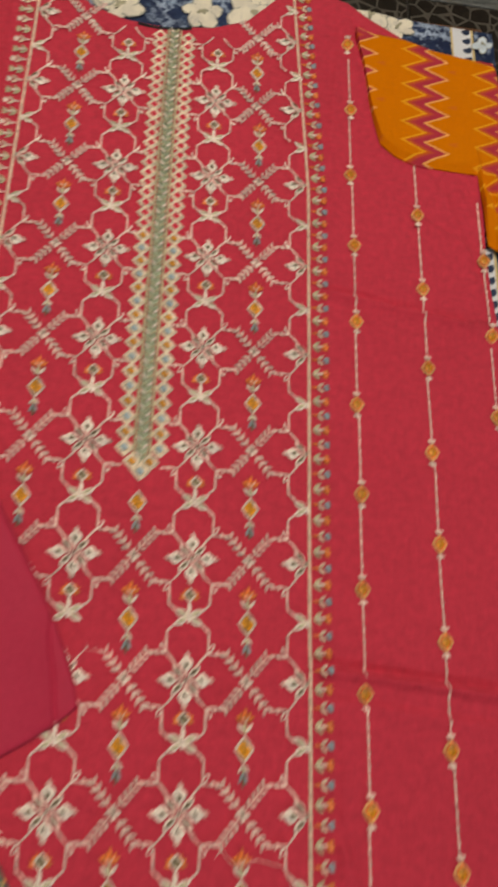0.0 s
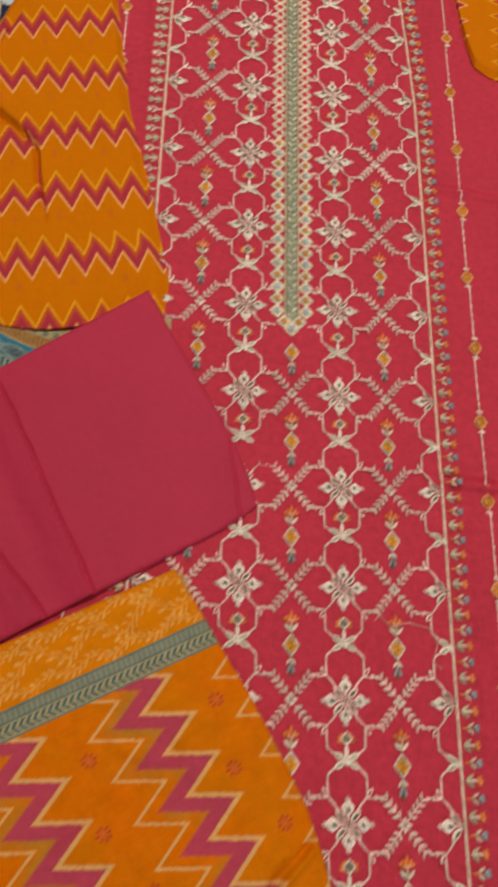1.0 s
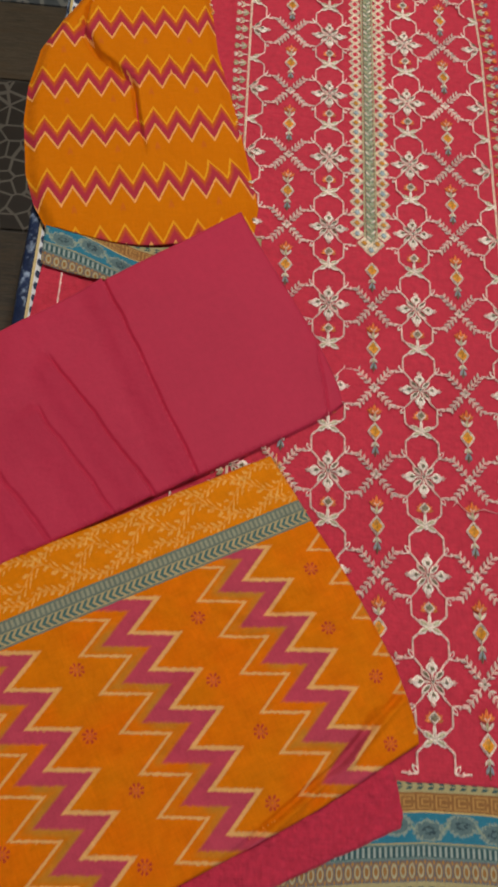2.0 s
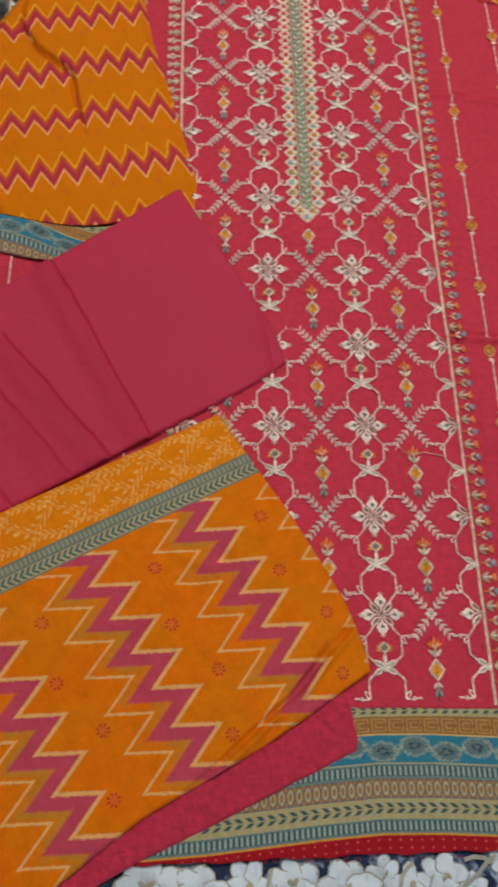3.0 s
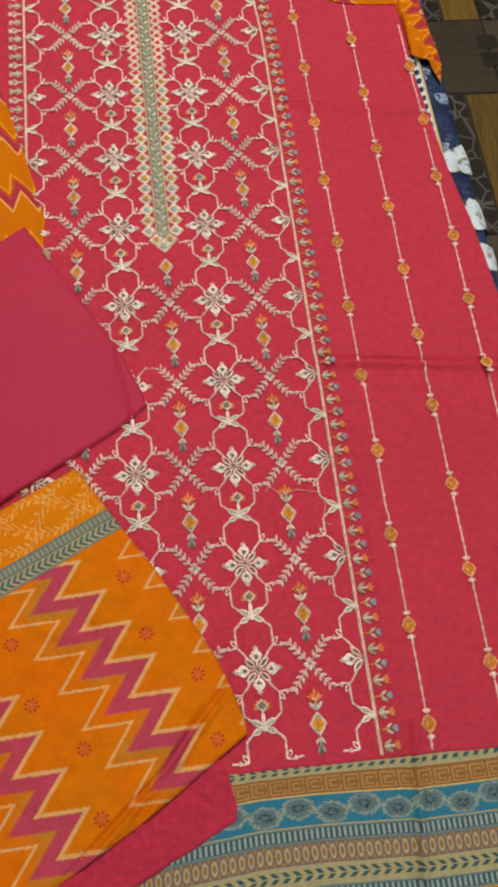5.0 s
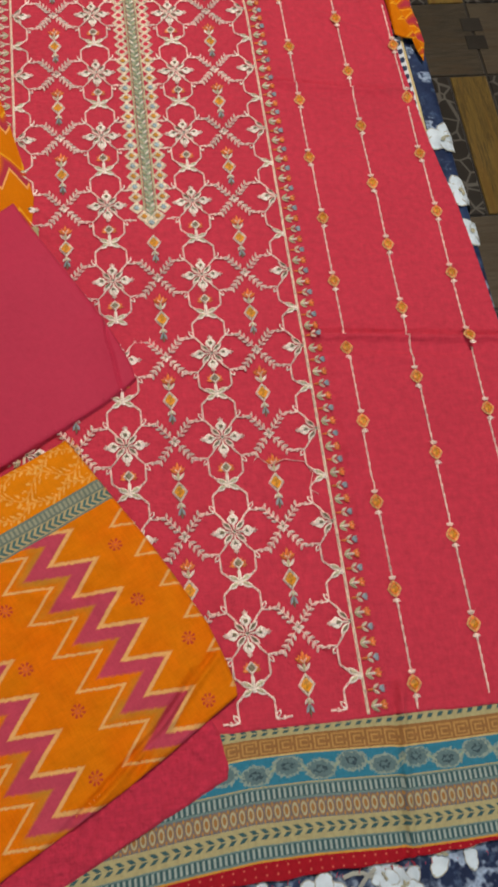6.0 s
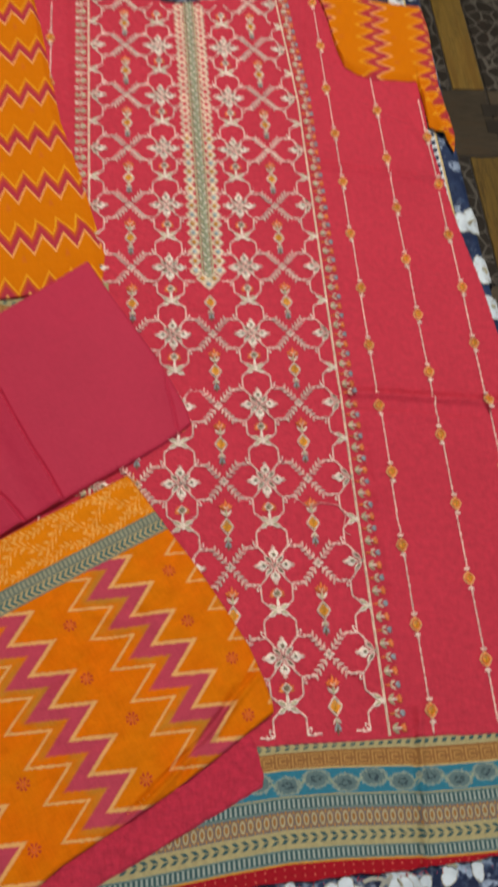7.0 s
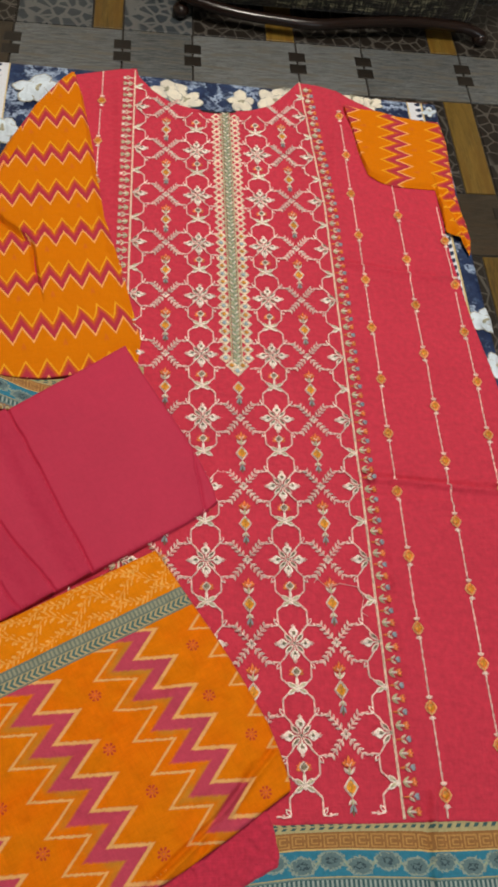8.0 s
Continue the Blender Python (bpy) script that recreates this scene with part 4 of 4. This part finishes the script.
for k in range(-2, 11):
    fy = ROWS.get(k, 0.0010 + k * PITCH)
    for col in (-2, -1, 1, 2):
        fx = XC + (col * HALF if abs(col) == 1 else math.copysign(0.1325, col))
        edge = abs(col) == 2
        mir = -1.0 if col == -2 else 1.0
        if edge and fy > 0.6 and col == 2:
            fx -= 0.014 * (fy - 0.6) / 0.27
        if k == -2:
            stitch("vine", VINE_STUB_L if edge else VINE_STUB, fx, fy, 0, mir)
            stitch("sprig", SPRIG_L if edge else SPRIG, fx, fy + PITCH / 2, 0, mir)
            continue
        if on_kurta(fx, fy, 0.014):
            stitch("flower", HALF_FLOWER if edge else FLOWER, fx, fy, 0, mir)
        sides = (-mir,) if edge else (-1, 1)
        if all(on_kurta(fx + s * 0.028, fy + 0.019, 0.004) and on_kurta(fx + s * 0.012, fy + 0.040, 0.004) for s in sides):
            stitch("vine", VINE_UP_L if edge else VINE_UP, fx, fy, 0, mir)
        if all(on_kurta(fx + s * 0.026, fy - 0.019, 0.004) and on_kurta(fx + s * 0.006, fy - 0.006, 0.003) for s in sides):
            stitch("vine", VINE_DOWN_L if edge else VINE_DOWN, fx, fy, 0, mir)
        if on_kurta(fx, fy + PITCH / 2 + 0.012, 0.004):
            stitch("sprig", SPRIG_L if edge else SPRIG, fx, fy + PITCH / 2, 0, mir)
    for col in (-1, 0, 1):
        dx = XC + col * 0.0872
        if col == 1 and fy > 0.65:
            dx -= 0.004
        if on_kurta(dx, fy, 0.016) and not (col == 0 and fy > 0.30):
            stitch("cross", CROSS, dx, fy)
        dy = fy + 0.0415
        if on_kurta(dx, dy, 0.014) and not (col == 0 and (dy > 0.33 or k == -2)):
            stitch("pendant", DROP_SHORT if col == 0 and dy > 0.28 else DROP, dx, dy)

# the two lines of tulips that edge the panel
for side in (-1, 1):
    bm = bmesh.new()
    pts = []
    for n in range(75):
        y = HEM + 0.002 + n * (0.885 - HEM - 0.006) / 74
        x = (XC - 0.1345) if side < 0 else XC + 0.1345 - (0.0145 * (y - 0.62) / 0.25 if y > 0.62 else 0.0)
        pts.append((x, y))
    cord(bm, pts, 0.0027, TA, 0.0014)
    for v in bm.verts:
        v.co.z += rise(v.co.x, v.co.y) + 0.0003
        v.co.y -= BASE.y
    bmesh.ops.recalc_face_normals(bm, faces=bm.faces)
    part("edge_cord", bm, THREADS, kurta)
    n = 0
    y = HEM + 0.008
    while y < 0.872:
        x = (XC - 0.1345) if side < 0 else XC + 0.1345 - (0.0145 * (y - 0.62) / 0.25 if y > 0.62 else 0.0)
        stitch("tulip", ((TULIP_D if n % 2 else TULIP_C) if side < 0 else (TULIP_B if n % 2 else TULIP_O)), x + side * 0.0012, y, 0, float(side))
        n += 1
        y += 0.01275

# chains of diamonds down the side panels
CHAINS = ((0.1785, -0.145, 13, 0.0795), (0.2415, -0.103, 10, 0.0793), (0.3020, 0.016, 8, 0.0788), (-0.1805, -0.145, 13, 0.0795), (-0.2430, -0.103, 10, 0.0793), (-0.3020, -0.0250, 4, 0.0788))
for cx, y0, count, step in CHAINS:
    for n in range(count):
        y = y0 + n * step
        y -= 0.0090 * smoothstep(0.08, 0.42, y) * smoothstep(0.85, 0.70, y)      # the cross creases take some cloth up
        if not on_kurta(cx, y, 0.006) or (cx < -0.2 and y > 0.26):
            continue
        wob = 0.0012 * math.sin(n * 2.3 + cx * 40)
        stitch("bead", BEAD, cx + wob, y, 0.03 * math.sin(n * 3.1))
        if on_kurta(cx, y + step / 2 + 0.02, 0.003):
            lay_chain(cx + wob * 0.5, y + step / 2, step - 0.0235)
    if y0 - step / 2 > HEM - 0.02:
        lay_chain(cx, y0 - (0.0155 if y0 < -0.12 else 0.034), 0.009 if y0 < -0.12 else 0.046)

# placket: green braid between two rows of diamonds, pointed at the foot
PL0, PL1 = 0.352, 0.797
for name, off, width, mat, lift in (("placket_braid", 0.0, 0.0092, GR, 0.0010), ("placket_cord", -0.0062, 0.0022, SA, 0.0014), ("placket_cord", 0.0062, 0.0022, SA, 0.0014)):
    bm = bmesh.new()
    foot = PL0 - (0.013 if off == 0 else 0.007)
    cord(bm, [(XC + off, foot + (PL1 - foot) * i / 60) for i in range(61)], width, mat, lift)
    for v in bm.verts:
        v.co.z += rise(v.co.x, v.co.y) + 0.0010
        v.co.y -= BASE.y
    bmesh.ops.recalc_face_normals(bm, faces=bm.faces)
    part(name, bm, THREADS, kurta, "sage green braid" if off == 0 else "sand-coloured cord")
bm = bmesh.new()
for s in (-1, 1):
    lobe(bm, 0, -0.001, math.pi / 2 + s * 0.80, 0.0064, 0.0024, SA if s > 0 else CR, 0.0014)
STITCHV = motif_mesh("braid_stitch", bm)
n = 0
y = PL0 - 0.008
while y < PL1 - 0.004:
    stitch("braid_stitch", STITCHV, XC, y, 0, 1.0 if n % 2 else -1.0, 0.0026)
    y += 0.0068
    n += 1


def build_lozenge(inner):
    bm = bmesh.new()
    diamond(bm, 0, 0, 0.0080, 0.0080, SA if inner == OL else TA, inner, 0.0044, 0.0016)
    if inner != RE:
        diamond(bm, 0, 0, 0.0040, 0.0040, OL, inner, 0.0010, 0.0006, 0.0004)
    return motif_mesh("placket_diamond", bm)


LOZ = [build_lozenge(BL), build_lozenge(GO), build_lozenge(OL), build_lozenge(RE)]
n = 0
y = PL0 - 0.001
while y < PL1 - 0.008:
    for s in (-1, 1):
        worn = y > 0.56
        kind = LOZ[(n % 2) if not worn else 3]
        stitch("placket_diamond", kind, XC + s * 0.0138, y, 0, 1.0, 0.0006)
    y += 0.0112 if worn else 0.0133
    n += 1
for dx, dy, k in ((-0.0068, -0.0125, 1), (0.0068, -0.0125, 1), (0.0, -0.0205, 0)):
    stitch("placket_diamond", LOZ[k], XC + dx, PL0 + dy, 0, 1.0, 0.0008)

# dark thread loop at the neck opening
bm = bmesh.new()
cord(bm, [(-0.034 + 0.0012 * i, 0.7985 - 0.0028 * math.sin(i / 44 * math.pi) + 0.0004 * i * 0.1) for i in range(45)], 0.0030, 0, 0.0012)
for v in bm.verts:
    v.co.z += rise(v.co.x, v.co.y) + 0.002
    v.co.y -= BASE.y
part("neck_loop", bm, T_BLACK, kurta, "black thread loop at the neckline")

# ---- folded trousers ----
trousers = empty("folded_trousers", (-0.2, 0.16, 0), "raspberry cotton trousers folded into a flat stack, lying on the kurta", "trousers")
TB = trousers.location.copy()
PA, PB, PC, PD = (-0.132, 0.356), (-0.024, 0.152), (-0.460, 0.118), (-0.455, -0.095)      # right top, right foot, left top, left foot
PLEATS = (((-0.275, 0.290), (-0.150, 0.062), 0.0050, 0.0045), ((-0.300, 0.178), (-0.185, 0.045), 0.0046, 0.0040), ((-0.305, 0.128), (-0.226, 0.036), 0.0032, 0.004),
          ((-0.054, 0.222), (-0.042, 0.140), 0.0026, 0.0026), ((-0.36, 0.10), (-0.27, 0.0), 0.003, 0.005))


def fold_layer(z0, thick, grow):
    def place(u, v):
        # u runs from the right end to the left, v from the upper edge to the lower
        top = (PA[0] + (PC[0] - PA[0]) * u, PA[1] + (PC[1] - PA[1]) * u)
        low = (PB[0] + (PD[0] - PB[0]) * u, PB[1] + (PD[1] - PB[1]) * u)
        x, y = top[0] + (low[0] - top[0]) * v, top[1] + (low[1] - top[1]) * v
        # the right end bulges and its foot corner is rounded
        bulge = math.sin(math.pi * v ** 1.7) * 0.006 * (1 - u) ** 12
        corner = (1 - u) ** 30 * smoothstep(0.90, 1.0, v) * 0.006
        x += bulge - corner * 0.6 + grow * 0.5
        y += bulge * 0.4 + corner * 0.8 + grow * (0.4 - v)
        edge = min(min(u, 0.985 - u * 0.0) * 0.45, min(v, 1 - v) * 0.24)
        z = z0 + thick * (math.sqrt(max(0.0, 1 - (1 - min(1.0, edge / 0.0055)) ** 2)))
        z += 0.0010 * soft_noise(x, y, 0.06, 4.0) + 0.0006 * soft_noise(x, y, 0.02, 5.0)
        z = 0.0042 + (z - 0.0042) * (1 - 0.72 * smoothstep(0.0, 1.0, v) * (1 - 0.35 * u))
        if grow == 0.0:
            for a, b, amp, w in PLEATS:
                d, inside = near_line(x, y, a, b)
                d += 0.0030 * soft_noise(x, y, 0.03, 11.0) + 0.0004 * soft_noise(x, y, 0.009, 12.0)
                if abs(d) < 0.03:
                    z += inside * 0.95 * amp * (0.75 * math.exp(-d / (5 * w)) * smoothstep(-0.0004, 0.0012, d) * smoothstep(0.03, 0.012, d) * 1.5 - 0.8 * math.exp(-((d + 0.0010) / 0.0013) ** 2))
        if x < -0.335:
            z -= (abs(x) - 0.335) ** 2 * 6
        return x - TB.x, y - TB.y, z, x * 0.85 + y * 0.5, y * 0.85 - x * 0.5
    return place


sheet("bottom_fold", 60, 40, fold_layer(0.0045, 0.0035, 0.0012), M_PANTS, trousers, 0.0012)
sheet("middle_fold", 60, 40, fold_layer(0.0080, 0.0035, 0.0006), M_PANTS, trousers, 0.0012)
sheet("top_fold", 400, 240, fold_layer(0.0120, 0.0075, 0.0), M_PANTS, trousers, 0.0025, "smooth top fold with pleat creases")

# ---- folded dupatta ----
dupatta = empty("folded_dupatta", (-0.15, -0.1, 0), "folded orange voile dupatta with pink zigzag print and vine border", "dupatta")
DB = dupatta.location.copy()
ORIGIN = (-0.094, 0.099)
AX = (-0.8954, -0.4453)          # along the border, away from the right edge
AY = (0.4453, -0.8954)           # down the cloth
RIGHT = ((0.0, 0.0), (0.010, -0.0015), (0.033, -0.0045), (0.065, -0.008), (0.12, -0.0145), (0.16, -0.0170), (0.205, -0.0190), (0.24, -0.0150), (0.260, -0.0110), (0.275, -0.004))
FOOT = ((-0.02, 0.264), (0.0, 0.2665), (0.0245, 0.2693), (0.059, 0.2734), (0.1076, 0.277), (0.158, 0.2778), (0.207, 0.279), (0.266, 0.2885), (0.34, 0.300))


def dup_xy(s, t):
    return ORIGIN[0] + AX[0] * s + AY[0] * t, ORIGIN[1] + AX[1] * s + AY[1] * t


def dup_top(u, v):
    s0 = u * 0.335
    t = v * lerp_table(FOOT, s0 - 0.0)
    s = lerp_table(RIGHT, t) * (1 - u) ** 3 + s0
    x, y = dup_xy(s, t)
    edge = min(u * 0.335, v * 0.26, (1 - v) * 0.26)
    z = 0.0082 + 0.0042 * math.sqrt(max(0.0, 1 - (1 - min(1.0, edge / 0.004)) ** 2))
    z += 0.0022 * soft_noise(x, y, 0.07, 8.0) + 0.0009 * soft_noise(x, y, 0.02, 9.0)
    for a, b, amp, w in (((0.020, -0.098), (-0.030, -0.152), 0.0034, 0.0030), ((-0.020, -0.143), (-0.125, -0.232), 0.0040, 0.0030), ((0.004, -0.108), (-0.075, -0.215), 0.0022, 0.004), ((-0.02, -0.06), (-0.13, -0.03), 0.0014, 0.006),
                         ((-0.05, -0.02), (-0.25, -0.16), 0.0016, 0.007), ((-0.03, -0.15), (-0.22, -0.16), 0.0014, 0.008)):
        d, inside = near_line(x, y, a, b)
        if abs(d) < 0.03:
            z += 1.5 * inside * amp * (0.7 * math.exp(-((d + w) / w) ** 2) - math.exp(-((d - 0.4 * w) / (0.8 * w)) ** 2))
    if x < -0.335:
        z -= (abs(x) - 0.335) ** 2 * 6
    return x - DB.x, y - DB.y, max(z, 0.0076), s, t


def dup_under(u, v):
    s0 = 0.0195 + u * 0.315
    far = lerp_table(((0.018, 0.304), (0.0284, 0.3153), (0.0696, 0.3127), (0.124, 0.310), (0.173, 0.309), (0.2185, 0.3046), (0.2556, 0.305), (0.34, 0.315)), s0)
    t = 0.18 + v * (far - 0.18)
    x, y = dup_xy(s0 + 0.006 * smoothstep(0.8, 1.0, v) * (1 - u) ** 8, t)
    edge = min(u * 0.33, (1 - v) * 0.1)
    z = 0.0030 + 0.0024 * math.sqrt(max(0.0, 1 - (1 - min(1.0, edge / 0.004)) ** 2)) + 0.0016 * soft_noise(x, y, 0.022, 6.0) + 0.0010 * soft_noise(x, y, 0.009, 6.5)
    if v < 0.5:
        z = min(z, 0.0045)
    return x - DB.x, y - DB.y, z, x, y


sheet("under_fold", 110, 50, dup_under, M_UNDER, dupatta, 0.0025, "pink inner fold showing below the orange one")
sheet("top_fold", 180, 150, dup_top, M_DUPATTA, dupatta, 0.0024, "orange zigzag top fold")

# loose threads along raw edges
STRAY = ((0.072, 0.064), (0.076, 0.069), (0.080, 0.064), (0.086, 0.059), (0.100, 0.063), (0.118, 0.059), (0.124, 0.047), (0.119, 0.032), (0.126, 0.027))


def fray(name, owner, origin, a, b, count, length, width, z, material, seed, label):
    """Short stray threads standing out from a raw edge between a and b."""
    rng = random.Random(seed)
    bm = bmesh.new()
    dx, dy = b[0] - a[0], b[1] - a[1]
    ln = math.hypot(dx, dy)
    nx, ny = dy / ln, -dx / ln
    for _ in range(count):
        t, l, lean = rng.random(), length * rng.uniform(0.3, 1.0), rng.uniform(-0.8, 0.8)
        x, y = a[0] + dx * t - nx * 0.001, a[1] + dy * t - ny * 0.001
        pts = [(x - origin.x + (nx + dx / ln * lean * k) * l * k, y - origin.y + (ny + dy / ln * lean * k) * l * k) for k in (0, 0.35, 0.7, 1.0)]
        cord(bm, pts, width, 0, width * 0.6, z + rng.uniform(-0.001, 0.0005))
    tagged(part(name, bm, material, owner, label), kind="stuff")


fray("frayed_edge", trousers, TB, (-0.03, 0.149), (-0.33, -0.024), 46, 0.0065, 0.0005, 0.013, M_PANTS, 3, "fine stray threads on the raw edge")
fray("frayed_edge", dupatta, DB, (0.028, -0.125), (-0.090, 0.096), 120, 0.0055, 0.0007, 0.009, thread("pale_stray_thread", (0.75, 0.45, 0.12)), 5, "fine stray threads on the raw edge")
fray("frayed_edge", dupatta, DB, (-0.20, -0.262), (0.024, -0.136), 90, 0.0040, 0.0006, 0.0095, thread("amber_stray_thread", (0.74, 0.30, 0.03)), 8, "fine stray threads on the folded foot")
fray("frayed_edge", kurta, BASE, (0.33, -0.2775), (-0.16, -0.2745), 70, 0.0042, 0.0005, 0.0015, M_RED, 6, "fine stray threads on the hem")
bm = bmesh.new()
cord(bm, [(x, y - BASE.y) for x, y in STRAY], 0.0008, 0, 0.0007, 0.0040)
part("loose_thread", bm, T_ROSE, kurta, "curled loose pink thread")

# ---- armchair behind the table ----
chair = empty("armchair", (0.30, 1.815, FLOOR), "armchair with dark polished wooden frame and dark woven upholstery", "armchair")


def tube(name, pts, radius, parent, material):
    """A turned wooden member along a smooth line."""
    cu = bpy.data.curves.new(name, "CURVE")
    cu.dimensions, cu.bevel_depth, cu.bevel_resolution, cu.resolution_u = "3D", radius, 4, 8
    sp = cu.splines.new("BEZIER")
    sp.bezier_points.add(len(pts) - 1)
    for b, p in zip(sp.bezier_points, pts):
        b.co = p
        b.handle_left_type = b.handle_right_type = "AUTO"
    cu.use_fill_caps = True
    tmp = bpy.data.objects.new("tmp", cu)
    me = bpy.data.meshes.new_from_object(tmp)
    bpy.data.objects.remove(tmp)
    me.materials.append(material)
    me.polygons.foreach_set("use_smooth", [True] * len(me.polygons))
    ob = new(name, me)
    ob.parent = parent
    return ob


tube("front_rail", [(-0.345, -0.18, 0.050), (-0.237, -0.208, 0.040), (-0.10, -0.224, 0.036), (-0.02, -0.228, 0.036), (0.093, -0.210, 0.038), (0.21, -0.196, 0.040), (0.31, -0.192, 0.038), (0.375, -0.196, 0.034), (0.408, -0.205, 0.026)], 0.013, chair, M_WOOD)
for sx, sy in ((-0.345, -0.185), (0.405, -0.203), (-0.36, 0.30), (0.385, 0.30)):
    bm = bmesh.new()
    bmesh.ops.create_uvsphere(bm, u_segments=20, v_segments=12, radius=0.020, matrix=Matrix.Translation((sx, sy, 0.018)) @ Matrix.Diagonal((1, 1, 0.9, 1)))
    part("foot", bm, M_WOOD, chair, smooth=True)
part("seat", box(bmesh.new(), -0.35, 0.38, -0.185, 0.32, 0.035, 0.42, 0.02), M_TWEED, chair, smooth=True)
part("backrest", box(bmesh.new(), -0.35, 0.38, 0.20, 0.36, 0.40, 0.86, 0.05), M_TWEED, chair, smooth=True)
for sx in (-0.40, 0.42):
    part("armrest", box(bmesh.new(), sx - 0.035, sx + 0.035, -0.15, 0.34, 0.06, 0.60, 0.025), M_TWEED, chair, smooth=True)

# ---- floor: laid blocks and planks ----
floor = tagged(part("floor", box(bmesh.new(), X0 - 0.15, X1 + 0.15, Y0 - 0.15, Y1 + 0.15, FLOOR - 0.06, FLOOR - 0.0035), M_JOINT), "patchwork floor of grey planks, ochre blocks and pebble mosaic", "floor", kind="structure")
meshes = {}


def piece(name, x0, x1, y0, y1, material, top=FLOOR):
    """One block; alike blocks share a mesh."""
    x0, x1, y0, y1 = max(x0, X0), min(x1, X1), max(y0, Y0), min(y1, Y1)
    if x1 - x0 < 0.012 or y1 - y0 < 0.012:
        return
    gap = 0.0022
    w, h = round(x1 - x0, 4), round(y1 - y0, 4)
    key = (w, h, material.name)
    if key not in meshes:
        bm = bmesh.new()
        g, b = gap, 0.0012
        rings = [((w / 2 - g, h / 2 - g), -0.006), ((w / 2 - g, h / 2 - g), -b), ((w / 2 - g - b, h / 2 - g - b), 0.0)]
        loops = [[bm.verts.new((sx * a, sy * c, z)) for sx, sy in ((-1, -1), (1, -1), (1, 1), (-1, 1))] for (a, c), z in rings]
        for lo, hi in zip(loops, loops[1:]):
            for n in range(4):
                bm.faces.new((lo[n], lo[(n + 1) % 4], hi[(n + 1) % 4], hi[n]))
        bm.faces.new(loops[-1])
        me = bpy.data.meshes.new(name)
        bm.to_mesh(me)
        bm.free()
        me.materials.append(material)
        meshes[key] = me
    ob = new(name, meshes[key])
    ob.parent = floor
    ob.location = ((x0 + x1) / 2, (y0 + y1) / 2, top)


PX, PY = 0.4125, 0.485
rng = random.Random(4)
for r in range(-6, 3):
    yb = 1.385 + r * PY                     # plank course
    for c in range(-5, 6):
        xa = -0.18 + c * PX
        if xa + PX < X0 or xa > X1:
            continue
        for x0, x1 in ((xa, xa + 0.163), (xa + 0.163, xa + PX)):
            if yb + 0.18 > Y0 and yb < Y1:
                # nearer courses are all brown planks, whose colour also holds shade
                piece("plank", x0, x1, yb, yb + 0.18, M_PLANK if rng.random() < (0.8 if yb > 1.2 else 0.0) else M_PLANK_B)
                for dy in (0.062, 0.106):
                    piece("dark_block", x0 - 0.022, x0 + 0.022, yb + dy - 0.002, yb + dy + 0.036, M_DARKBLOCK, FLOOR + 0.0012)
        y0, y1 = yb + 0.18, yb + PY          # block course
        if y1 > Y0 and y0 < Y1:
            piece("ochre_block", xa + PX - 0.072, xa + PX, y0, y1, M_OCHRE)
            kind = (c + r) % 2 if xa < 0.1 else 1
            piece("mosaic_block", xa, xa + 0.165, y0, y1, M_MOSAIC_DARK if kind else M_MOSAIC)
            piece("mosaic_block", xa + 0.165, xa + PX - 0.072, y0, y1, M_MOSAIC if kind and xa < 0.1 else M_MOSAIC_DARK)
